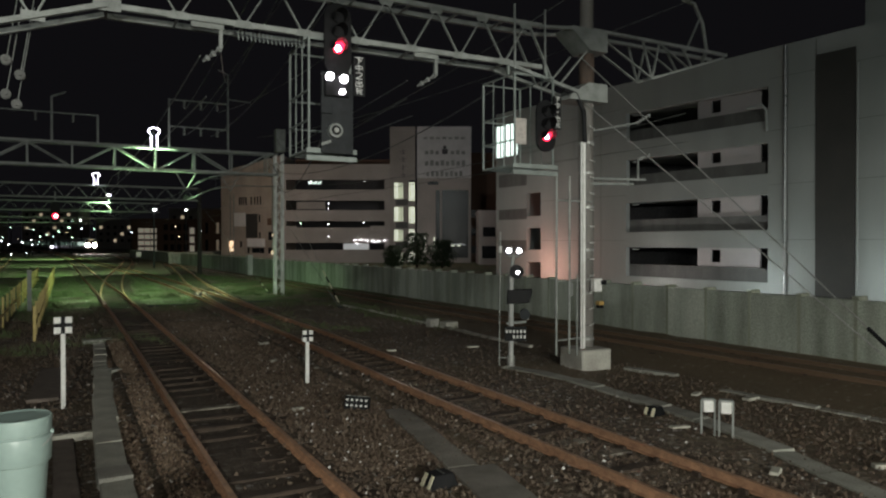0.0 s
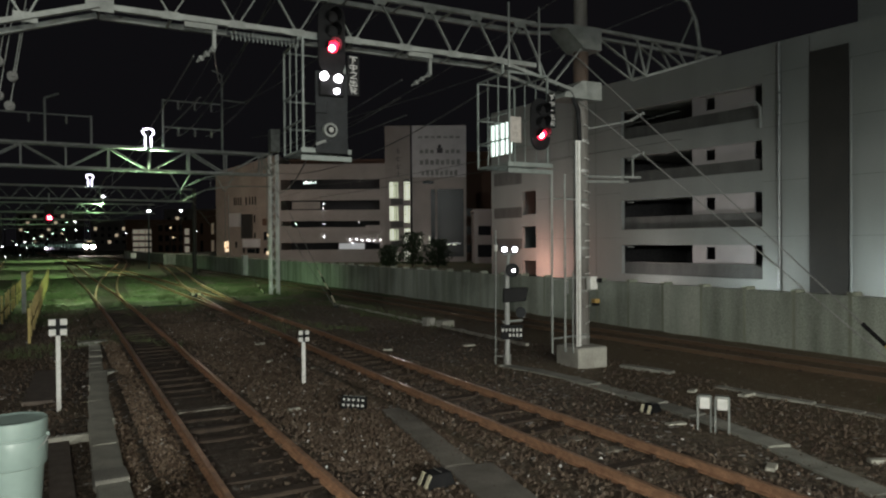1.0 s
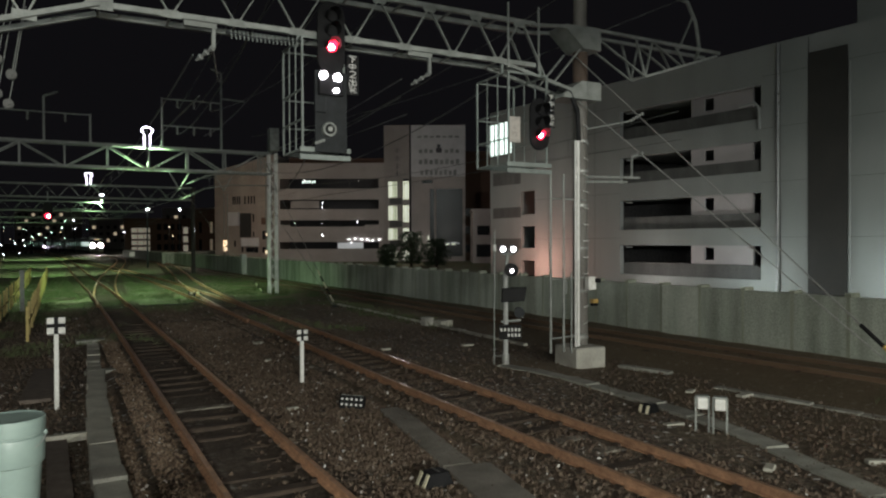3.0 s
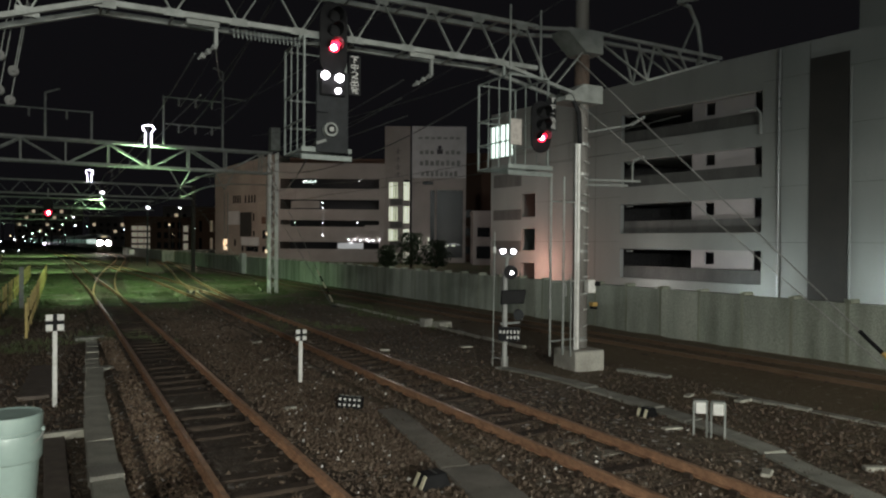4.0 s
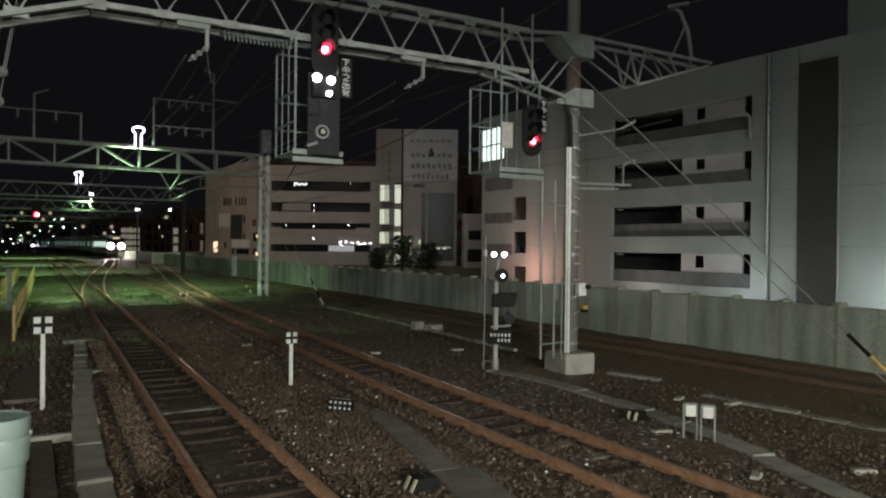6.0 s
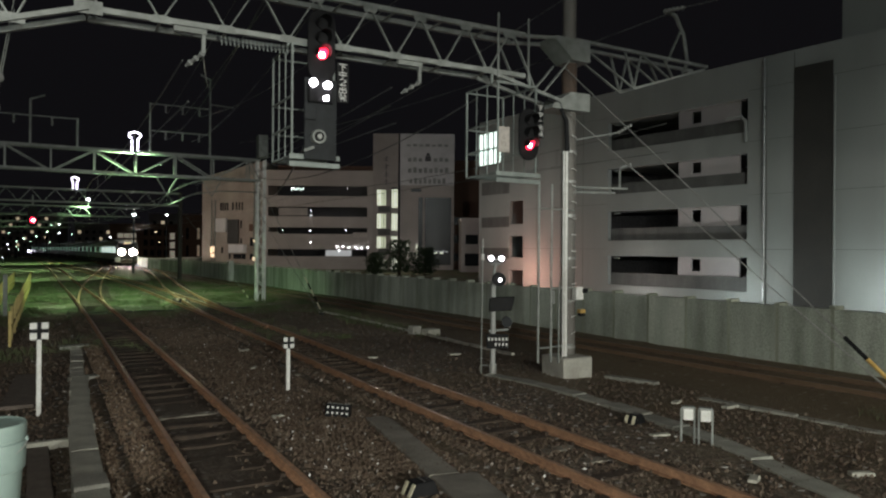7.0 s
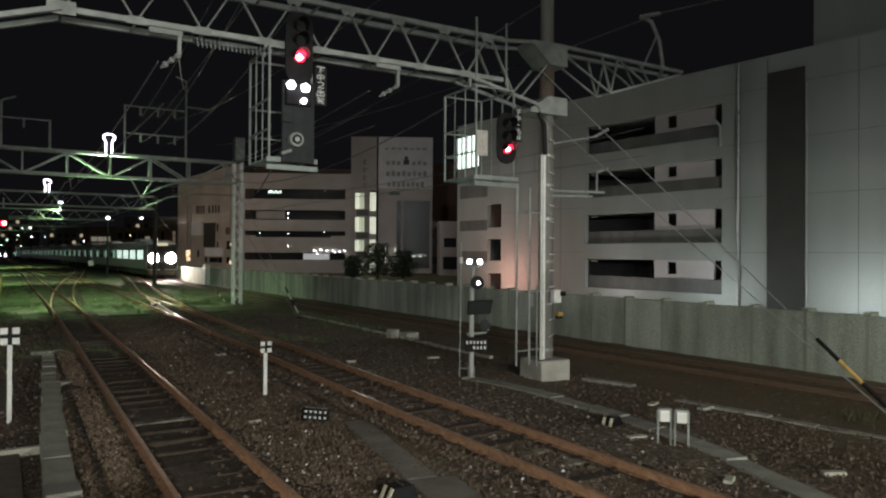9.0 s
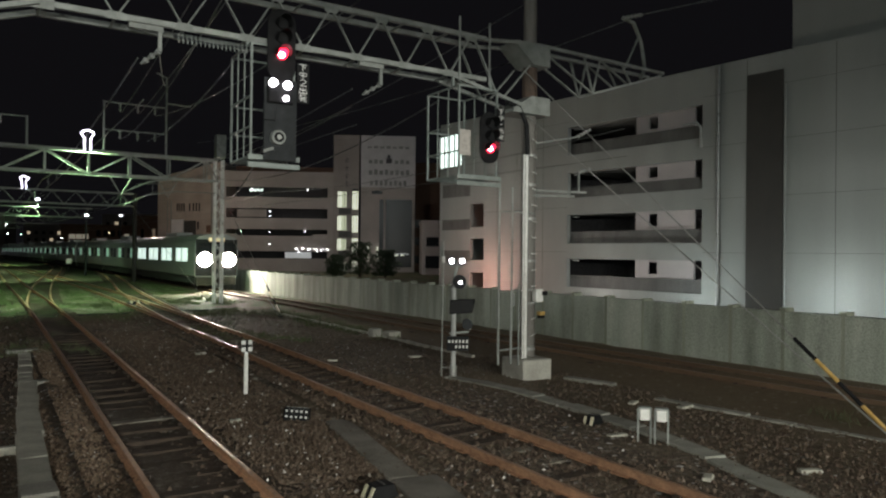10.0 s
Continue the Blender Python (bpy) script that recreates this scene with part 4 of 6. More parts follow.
def far_parking():
    # its own space: x along the front, y away, z up; turned to face the station
    m = Matrix.Translation((26.9, 99.0, 0)) @ pose(0, 0, 0, 0, 0, -27.9)
    ob = thing("parking_building", "beige multi-storey parking building with a tall sign tower", "building", m)
    holes = [(0.5, 14.4, 10.1, 11.5), (0.5, 14.4, 7.2, 8.55), (0.5, 14.4, 4.75, 5.65), (0.5, 14.4, 1.6, 2.6)]
    wall_with_holes("wall", ob, 0, 15.2, -5, 13.7, holes, 0, 0.3, "beige", "beige front wall")
    for a in (12.6, 9.7, 6.8, 3.6, 0.6):
        bm = bmesh.new()
        span(bm, (0, 0.31, a - 0.1), (15.2, 18, a + 0.1))
        part("floor_slab", bm, "beige", ob)
    # dark-coloured sheet that stands for the shade behind the openings
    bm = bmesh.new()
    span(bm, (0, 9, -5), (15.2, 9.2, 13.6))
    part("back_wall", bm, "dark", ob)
    bm = bmesh.new()
    span(bm, (1.5, 1.5, 13.7), (15.2, 6, 14.5))
    part("roof_band", bm, "brownwall", ob)
    bm = bmesh.new()
    span(bm, (2.0, 0.15, 7.35), (6.0, 0.25, 8.4))
    part("banner", bm, "beige", ob)
    for u, z in ((4.0, 11.2), (11.6, 11.2), (11.4, 5.4), (2.6, 5.3), (6.5, 8.1), (6.5, 7.4), (6.5, 5.2), (6.5, 3.5), (10.5, 2.5), (13.0, 2.7)):
        bm = bmesh.new()
        ball(bm, (u, -0.1, z), 0.065)
        part("deck_lamp", bm, "glow_far" if u != 2.6 else "glow_green", ob, smooth=True)
    bm = bmesh.new()
    for k in range(6):
        box(bm, (3.8 + 0.32 * k, -0.05, 11.0 + 0.1 * (k % 2)), (0.16, 0.05, 0.32))
    part("lit_sign", bm, "glow_window", ob, "glowing white lettering bars")
    # tan side wing towards the tracks
    bm = bmesh.new()
    vs = [bm.verts.new(p) for p in ((0, 0.0, -5), (0, 0.0, 15.0), (-10.5, 6.0, 13.2), (-10.5, 6.0, -5), (0, 12, -5), (0, 12, 15.0), (-10.5, 16, 13.2), (-10.5, 16, -5))]
    for q in ((0, 1, 2, 3), (4, 7, 6, 5), (3, 2, 6, 7), (1, 5, 6, 2), (0, 4, 5, 1), (0, 3, 7, 4)):
        bm.faces.new([vs[i] for i in q])
    bmesh.ops.recalc_face_normals(bm, faces=bm.faces[:])
    part("side_wing", bm, "tan", ob, "tan rendered side wing")
    d = Vector((-10.5, 6.0, 0)).normalized()
    rot = math.degrees(math.atan2(d.y, d.x))

    def on_wing(name, run, z, w, h, t, material, label=""):
        p = d * run
        bm = bmesh.new()
        box(bm, (0, 0, 0), (w, t, h), Matrix.Translation((p.x, p.y, z)) @ pose(0, 0, 0, 0, 0, rot))
        return part(name, bm, material, ob, label)

    for run in (4.15, 4.7, 5.25, 5.95, 7.0, 7.45, 7.9, 8.3):
        on_wing("slit_window", run, 8.7, 0.2, 1.15, 0.12, "glass")
    for run, z, w, h, lit in ((2.4, 5.6, 0.8, 1.0, "brownwall"), (2.2, 3.6, 0.8, 1.2, "glass"), (4.35, 6.1, 0.25, 1.1, "glass"), (4.3, 3.7, 0.25, 0.8, "glass"), (8.0, 2.4, 0.3, 0.9, "glass"),
                              (3.8, 1.5, 0.7, 0.8, "glass"), (5.0, 1.5, 1.5, 0.7, "glass"), (2.3, 1.5, 0.6, 0.8, "glass"), (6.5, 1.6, 0.3, 0.9, "glass"), (1.2, 9.0, 0.5, 1.6, "glass"), (1.2, 6.0, 0.5, 1.6, "glass")):
        on_wing("window", run, z, w, h, 0.12, lit)
    on_wing("sign_box", 8.05, 6.0, 2.0, 1.95, 0.7, "board", "plain white sign box")
    on_wing("dark_shutter", 5.8, 5.05, 2.1, 3.5, 0.4, "strip", "dark brown shuttered bay")
    on_wing("canopy", 4.8, 2.6, 3.0, 1.2, 1.0, "board", "pale entrance canopy")
    # lattice mast beside the wing
    for run in (9.4, 10.1):
        on_wing("mast_leg", run, 5.0, 0.06, 9.5, 0.3, "pale_paint")
    for k in range(9):
        on_wing("mast_tie", 9.75, 1.0 + 1.0 * k, 0.7, 0.06, 0.3, "pale_paint")
    # glowing boxes for the warm light on the mast's foot and the wall
    for run, z, w, h in ((9.75, 1.6, 0.35, 0.5), (9.6, 2.5, 0.14, 0.8), (9.95, 2.4, 0.14, 0.9), (1.6, 3.7, 0.14, 0.35), (1.7, 1.2, 0.14, 0.5)):
        on_wing("lit_doorway", run, z, w, h, 0.8, "glow_lamplight", "glowing box in place of warm lamplight")
    for run in (0.8, 1.9):
        on_wing("service_pipe", run, 7.0, 0.09, 12.0, 0.2, "pale_paint")
    # strip lamps, and a glowing panel for a lit vehicle roof, on the lowest deck
    for k in range(6):
        bm = bmesh.new()
        box(bm, (10.2 + 0.85 * k, -0.1, 2.95 - 0.03 * k + 0.12 * (k % 2)), (0.3, 0.1, 0.05))
        part("strip_lamp", bm, "glow_far", ob, smooth=False)
    bm = bmesh.new()
    span(bm, (8.6, -0.06, 1.65), (12.2, 0.25, 2.5))
    part("lit_bay", bm, "glow_bay", ob, "pale glowing panel in place of a lit vehicle roof")
    for u0, u1 in ((0.5, 2.0), (12.4, 14.4)):
        bm = bmesh.new()
        span(bm, (u0, -0.02, 4.2), (u1, 0.28, 5.0))
        part("bay_corner", bm, "beige", ob, bevel=0.03)
    # stair tower, landing walls glow themselves in place of lamps
    flights = ((8.8, 11.05), (5.6, 7.65), (2.85, 4.45), (-1.0, 1.2))
    holes = [(15.8, 17.05, a, b) for a, b in flights] + [(17.85, 18.65, -1.2, 11.4)]
    wall_with_holes("stair_wall", ob, 15.2, 18.75, -5, 18.9, holes, -0.4, -0.1, "beige", "beige sign tower")
    for a, b in flights:
        for u0, u1, y, g in ((15.7, 16.35, 0.7, "glow_stair"), (16.35, 17.2, 1.3, "glow_landing"), (17.8, 18.7, 0.9, "glow_stair")):
            bm = bmesh.new()
            span(bm, (u0, y, a - 0.3), (u1, y + 0.1, b + 0.15))
            part("landing_wall", bm, g, ob, "stairwell wall that glows in place of lamplight")
        for u in (16.0, 16.38, 16.72, 18.05, 18.4):
            part("stair_post", one(bar, (u, 0.2, a - 0.2), (u, 0.2, b + 0.2), 0.09), "beige", ob)
        bm = bmesh.new()
        span(bm, (17.86, -0.08, a - 1.1), (18.64, 0.02, a - 0.25))
        part("stair_parapet", bm, "beige", ob)
        bm = bmesh.new()
        span(bm, (16.0, -0.5, a - 0.95), (17.7, -0.41, a - 0.1))
        part("dark_panel", bm, "parapet", ob)
    for k in range(4):
        bm = bmesh.new()
        z = 15.4 - 1.1 * k
        for a, b in (((16.6, z), (17.5, z + 0.15)), ((17.05, z - 0.35), (17.05, z + 0.4)), ((16.75, z - 0.3), (17.35, z - 0.25))):
            bar(bm, (a[0], -0.43, a[1]), (b[0], -0.43, b[1]), 0.1, 0.05)
        part("sign_mark", bm, "dark", ob)
    # billboard
    bm = bmesh.new()
    span(bm, (19.0, -0.5, 11.7), (26.6, -0.1, 18.9))
    board = part("billboard", bm, "board", ob, "white billboard with faint lettering")
    for z, h, u0, u1, n in ((17.3, 0.35, 19.8, 25.9, 7), (15.3, 0.6, 20.0, 22.2, 3), (15.3, 0.6, 23.6, 25.9, 3), (13.8, 0.75, 20.0, 25.9, 8), (12.3, 0.75, 20.2, 25.5, 8)):
        for k in range(n):
            w = (u1 - u0) / n
            bm = bmesh.new()
            span(bm, (u0 + w * k + 0.1, -0.53, z - h / 2), (u0 + w * (k + 0.8), -0.5, z + h / 2 * (1 if k % 2 else 0.6)))
            part("lettering_bar", bm, "facade", board)
    bm = bmesh.new()
    ball(bm, (22.9, -0.5, 16.0), 0.25)
    box(bm, (22.9, -0.52, 15.4), (0.8, 0.06, 0.7))
    part("emblem", bm, "dark", board)
    bm = bmesh.new()
    span(bm, (19.0, 0, -5), (26.6, 10, 11.7))
    part("tower_block", bm, "beige", ob)
    for u0, u1, z0, z1, mname in ((22.5, 26.2, 0.5, 10.0, "glass"), (20.5, 22.0, 10.8, 11.2, "glass"), (21.6, 22.2, 2, 10, "glass")):
        bm = bmesh.new()
        span(bm, (u0, -0.15, z0), (u1, 0.0, z1))
        part("window", bm, mname, ob, "dark glazed window strip")
    for k in range(7):
        bm = bmesh.new()
        box(bm, (22.9 + 0.45 * k, -0.2, 2.35 + 0.05 * (k % 3)), (0.36, 0.08, 0.14))
        part("strip_lamp", bm, "glow_bay", ob)
    for u, z in ((20.1, 2.4), (21.4, 2.4), (24, 2.2), (24.9, 2.2)):
        bm = bmesh.new()
        box(bm, (u, -0.22, z), (0.5 if u > 22 else 0.15, 0.1, 0.18 if u > 22 else 2))
        part("lit_window", bm, "glow_stair", ob)
    return ob


far_parking()


M["glow_pale_window"] = mat("pale_lit_window", (1.0, 0.9, 0.72), glow=0.13)


def plain_block(name, label, m, size, material, windows=(), lit="glow_warm", group=""):
    ob = thing(name, label, "building", m, group)
    w, d, h = size
    bm = bmesh.new()
    span(bm, (0, 0, -5), (w, d, h))
    part("wall", bm, material, ob)
    bm = bmesh.new()
    span(bm, (-0.15, -0.15, h), (w + 0.15, d, h + 0.35))
    part("roof", bm, material, ob)
    for u, z, a, b, g in windows:
        bm = bmesh.new()
        span(bm, (u, -0.08, z), (u + a, 0.0, z + b))
        part("window", bm, lit if g else "glass", ob)
    return ob


TURN = pose(0, 0, 0, 0, 0, -27.9)
plain_block("building", "reddish brown building in the dark behind the tower", Matrix.Translation((52.0, 92.0, 0)) @ TURN, (9, 8, 15.6), "brownwall",
            [(0.6, 1 + 2.7 * k, 5.5, 1.1, 0) for k in range(3)])
plain_block("building", "low grey building with shuttered openings", Matrix.Translation((46.6, 78.0, 0)) @ TURN, (6, 8, 6.4), "beige",
            [(0.4, 0.6, 2.0, 1.6, 0), (3.2, 2.2, 1.8, 1.4, 0), (0.5, 3.4, 1.6, 1.2, 0)])
plain_block("building", "distant lit station building beside the tracks", Matrix.Translation((13.5, 185.0, 0)) @ TURN, (18, 8, 8), "brownwall",
            [(1.9 + 1.5 * k, z, 1.35, 1.05, True) for k in range(3) for z in (0.5, 2.0, 3.5, 5.0)] + [(14.2, z, 1.1, 1.5, True) for z in (0.5, 2.6, 4.7)] + [(8.0 + 1.6 * k, z, 0.9, 1.4, False) for k in range(4) for z in (0.8, 3.2, 5.6)], "glow_pale_window")
plain_block("building", "dark distant building under the lamps", Matrix.Translation((24, 150, 0)) @ TURN, (8, 8, 9), "brownwall",
            [(1.0 + 2.2 * k, z, 0.5, 2.2, k == 1) for k in range(3) for z in (1, 4.5)], "glow_warm")


# ---- the train ----
def car_mesh(parent, front):
    L, W = 19.6, 1.42
    prof = [(-W, 0.95), (-W, 2.6), (-W * 0.97, 3.2), (-W * 0.82, 3.52), (-W * 0.45, 3.68), (W * 0.45, 3.68), (W * 0.82, 3.52), (W * 0.97, 3.2), (W, 2.6), (W, 0.95), (W * 0.93, 0.85), (-W * 0.93, 0.85)]
    part("body", extrude_profile(prof, [(0, 0, 0), (0, -L, 0)]), "train", parent, "silver carriage body")
    bm = bmesh.new()
    span(bm, (-1.2, -L + 0.6, 0.35), (1.2, -0.9, 0.86))
    part("underframe", bm, "under", parent)
    for y in (-2.9, -5.0, -14.6, -16.7):
        for x in (-0.55, 0.55):
            bm = bmesh.new()
            tube(bm, (x - 0.06, y, 0.43), (x + 0.06, y, 0.43), 0.43, n=18)
            part("wheel", bm, "under", parent)
    y = -1.9 if front else -0.8
    k = 0
    while y > -L + 1.2:
        for s in (-1, 1):
            bm = bmesh.new()
            span(bm, (s * W - 0.02, y - 1.35, 1.85), (s * W + 0.02, y, 2.75))
            part("window", bm, "glow_cabin" if front else ("glass" if (k * 7) % 3 else "glow_green_dim"), parent, "lit carriage window" if front else "")
        y -= 1.35 + (1.5 if k % 2 else 0.35)
        k += 1
    bm = bmesh.new()
    span(bm, (-0.6, -12, 3.66), (0.6, -8.5, 3.95))
    part("roof_unit", bm, "train", parent, bevel=0.05)
    if front:
        bm = bmesh.new()
        span(bm, (-1.38, -0.05, 0.9), (1.38, 0.015, 3.35))
        part("front_panel", bm, "dark_steel", parent, "dark cab front", bevel=0.05)
        bm = bmesh.new()
        span(bm, (-1.2, -0.02, 2.15), (1.2, 0.03, 3.1))
        part("windscreen", bm, "glass", parent)
        # unseen lit blind, added to brighten the front
        bm = bmesh.new()
        span(bm, (-0.5, -0.02, 3.2), (0.5, 0.04, 3.45))
        part("destination_blind", bm, "glow_green_dim2", parent)
        # discs far wider than real lamps; the extra size stands in for glare
        for x in (-0.78, 0.78):
            part("headlight", one(tube, (x, 0.0, 2.0), (x, 0.06, 2.0), 0.47, n=24), "glow_head", parent, "warm white headlight disc, oversized to stand in for glare", smooth=True)
        bm = bmesh.new()
        span(bm, (-1.3, -0.3, 0.3), (1.3, 0.02, 0.86))
        part("skirt", bm, "under", parent)
        bm = bmesh.new()
        span(bm, (-0.18, 0.0, 0.75), (0.18, 0.35, 1.05))
        part("coupler", bm, "under", parent)


# green window glow stands in for floodlight reflected by the carriages
M["glow_green_dim"] = mat("dim_green_glow", (0.50, 0.85, 0.66), glow=0.22)
M["glow_green_dim2"] = mat("dim_blind", (1.0, 0.8, 0.5), glow=0.5)
CARS = []
for i in range(9):
    c = thing("train_carriage", "silver commuter carriage with glaring headlights" if i == 0 else "silver commuter carriage, windows glowing green for reflected lamplight", "train", group="train")
    if i < 2:
        car_mesh(c, i == 0)
    else:
        for o in CARS[1].children:
            q = o.copy()
            scene.collection.objects.link(q)
            q.parent = c
    CARS.append(c)


# ---- beside the tracks ----
def marker_post(at, height, w):
    ob = thing("marker_post", "white post with a black cross between four white squares", "sign", Matrix.Translation(at), "marker posts")
    part("post", one(bar, (0, 0, 0), (0, 0, height - w * 0.4), 0.07, 0.05), "white", ob)
    bm = bmesh.new()
    box(bm, (0, -0.04, height - w / 2), (w, 0.012, w * 1.05))
    plate = part("plate", bm, "black", ob, "black square plate")
    for dx in (-1, 1):
        for dz in (-1, 1):
            bm = bmesh.new()
            box(bm, (dx * w * 0.31, -0.052, height - w / 2 + dz * w * 0.31), (w * 0.38, 0.008, w * 0.38))
            part("white_square", bm, "white", plate, bevel=0.002)


marker_post((-0.06, 13.58, -0.22), 1.57, 0.275)
marker_post((4.22, 13.72, -0.22), 1.08, 0.215)


def pail():
    ob = thing("bucket", "pale green plastic bucket standing on the platform end", "bucket", Matrix.Translation((-0.235, 4.46, 1.1)))
    prof = [(0.0, 0.0), (0.118, 0.0), (0.124, 0.012), (0.143, 0.312), (0.155, 0.318), (0.158, 0.325), (0.160, 0.455), (0.158, 0.462), (0.151, 0.466), (0.151, 0.474), (0.159, 0.478),
            (0.163, 0.552), (0.162, 0.560), (0.157, 0.564), (0.150, 0.561), (0.146, 0.559), (0.08, 0.563), (0.0, 0.564)]
    bm = bmesh.new()
    n = 40
    rings = [[bm.verts.new((r * math.cos(2 * math.pi * k / n), r * math.sin(2 * math.pi * k / n), z)) for k in range(n)] for r, z in prof[1:-1]]
    for a, b in zip(rings, rings[1:]):
        for k in range(n):
            bm.faces.new((a[k], a[(k + 1) % n], b[(k + 1) % n], b[k]))
    bm.faces.new(rings[0][::-1])
    bm.faces.new(rings[-1])
    part("body", bm, "bin", ob, smooth=True)
    for s in (-1, 1):
        bm = bmesh.new()
        box(bm, (s * 0.158, 0, 0.465), (0.02, 0.04, 0.03))
        part("handle_lug", bm, "bin", ob, bevel=0.004)
    bm = bmesh.new()
    pts = [(0.165 * math.cos(a), -0.165 * math.sin(a) * 0.9, 0.465 - 0.07 * math.sin(a)) for a in [math.pi * k / 12 for k in range(13)]]
    pipe(bm, pts, 0.004, 6)
    part("wire_handle", bm, "steel", ob)


pail()


def cable_trough(label, points, width, top, material="trough", step=0.55):
    ob = thing("cable_trough", label, "cable trough", kind="structure")
    line = smooth_line(points, 0.5)
    total, s = length_of(line), 0.0
    while s < total - 0.1:
        n = min(step, total - s)
        p, d = at_length(line, s + n / 2)
        bm = bmesh.new()
        box(bm, (0, 0, -0.09), (width * random.uniform(0.96, 1.04), n - 0.02, 0.18))
        o = part("cover_slab", bm, material, ob, bevel=0.012)
        o.matrix_basis = Matrix.Translation((p.x + random.uniform(-0.015, 0.015), p.y, top + random.uniform(-0.012, 0.012))) @ pose(
            0, 0, 0, random.uniform(-1, 1), random.uniform(-1.5, 1.5), -math.degrees(math.atan2(d.x, d.y)) + random.uniform(-1.5, 1.5))
        s += n
    return ob


cable_trough("pale concrete cable trough covers beside the track", [(0.47, 7.4), (0.48, 10), (0.56, 14), (0.66, 16.5)], 0.33, -0.06, step=1.5)
cable_trough("broken concrete trough covers half buried in ballast", [(0.62, 17.0), (0.72, 19.5), (0.78, 21.6)], 0.28, -0.13)
cable_trough("concrete cable trough covers running to the mast", [(7.6, 3.6), (8.05, 5.2), (8.5, 6.5), (8.82, 7.9), (9.0, 10), (9.0, 11.7), (8.75, 13.4)], 0.34, -0.16, "lid", 0.9)
cable_trough("narrow concrete trough line beside the wall track", [(11.75, 3.6), (11.4, 6.0), (11.0, 8.9), (10.95, 9.4)], 0.2, -0.17, "lid", 0.8)
cable_trough("narrow concrete trough line beside the mast", [(11.3, 10.8), (10.95, 12.0)], 0.22, -0.16, "lid", 0.8)
cable_trough("narrow concrete edging beyond the mast", [(10.88, 15.5), (10.95, 22), (10.85, 30)], 0.12, -0.13)


def slab(name, label, category, c, s, material, rz=0.0, bevel=0.01):
    bm = bmesh.new()
    box(bm, (0, 0, s[2] / 2), s)
    ob = solid(name, bm, material, label, category, bevel=bevel)
    ob.matrix_world = Matrix.Translation(c) @ pose(0, 0, 0, 0, 0, rz)
    return ob


slab("concrete_bar", "narrow concrete bar lying across the ballast", "concrete bar", (0.02, 11.25, -0.2), (0.62, 0.11, 0.12), "trough", 3)
slab("concrete_slab", "flat concrete slab at the end of the cable trough", "concrete slab", (0.75, 22.1, -0.22), (0.75, 0.35, 0.12), "lid", 4)
slab("concrete_slab", "flat concrete slab across the cable trough", "concrete slab", (0.74, 16.7, -0.22), (0.55, 0.3, 0.12), "lid", 14)
slab("trough_cap", "light concrete cap on the cable trough", "concrete cap", (0.47, 8.9, -0.14), (0.36, 0.45, 0.13), "concrete", 2)
slab("plank", "dark weathered timber plank on the ballast", "plank", (-0.03, 9.6, -0.24), (0.26, 3.6, 0.1), "grey_wood", 1)
slab("plank", "dark weathered timber plank on the ballast", "plank", (-0.33, 16.0, -0.24), (0.5, 3.4, 0.1), "grey_wood", -2)
slab("concrete_pad", "grey concrete pad sunk in the ballast", "concrete pad", (4.25, 6.6, -0.29), (0.6, 1.9, 0.14), "pad", -10)
slab("concrete_pad", "long grey concrete pad in the ballast", "concrete pad", (4.58, 9.2, -0.28), (0.4, 3.2, 0.12), "pad", -9)
slab("concrete_block", "pale concrete block on the ballast", "concrete block", (10.75, 21.0, -0.22), (0.35, 0.3, 0.3), "concrete", 10, 0.02)
slab("concrete_block", "grey concrete block beside a pale one", "concrete block", (11.15, 20.6, -0.22), (0.5, 0.4, 0.22), "trough", 10, 0.02)


def wedge_marker(at, rz, s=1.0):
    ob = thing("wayside_marker", "black wedge marker box with two cream stripes", "track marker", Matrix.Translation(at) @ pose(0, 0, 0, 0, 0, rz), "wedge markers")
    bm = bmesh.new()
    pts = [(-0.17, -0.19, 0), (0.17, -0.19, 0), (0.17, 0.26, 0), (-0.17, 0.26, 0), (-0.12, -0.09, 0.2), (0.12, -0.09, 0.2), (0.12, 0.2, 0.2), (-0.12, 0.2, 0.2)]
    v = [bm.verts.new([a * s for a in p]) for p in pts]
    for q in ((3, 2, 1, 0), (4, 5, 6, 7), (0, 1, 5, 4), (1, 2, 6, 5), (2, 3, 7, 6), (3, 0, 4, 7)):
        bm.faces.new([v[i] for i in q])
    part("body", bm, "black", ob, bevel=0.01)
    for x in (-0.095, 0.085):
        bm = bmesh.new()
        box(bm, (0, 0, 0), (0.07 * s, 0.012, 0.19 * s), Matrix.Translation((x * s, -0.146 * s, 0.1 * s)) @ pose(0, 0, 0, -26.5, 0, 0))
        part("stripe", bm, "cream", ob, "cream reflective stripe")
    bm = bmesh.new()
    box(bm, (0, 0.055 * s, 0.206 * s), (0.2 * s, 0.012, 0.012))
    part("lid_seam", bm, "parapet", ob)


wedge_marker((3.74, 7.2, -0.2), -88, 0.84)
wedge_marker((8.4, 8.55, -0.2), -76, 0.72)


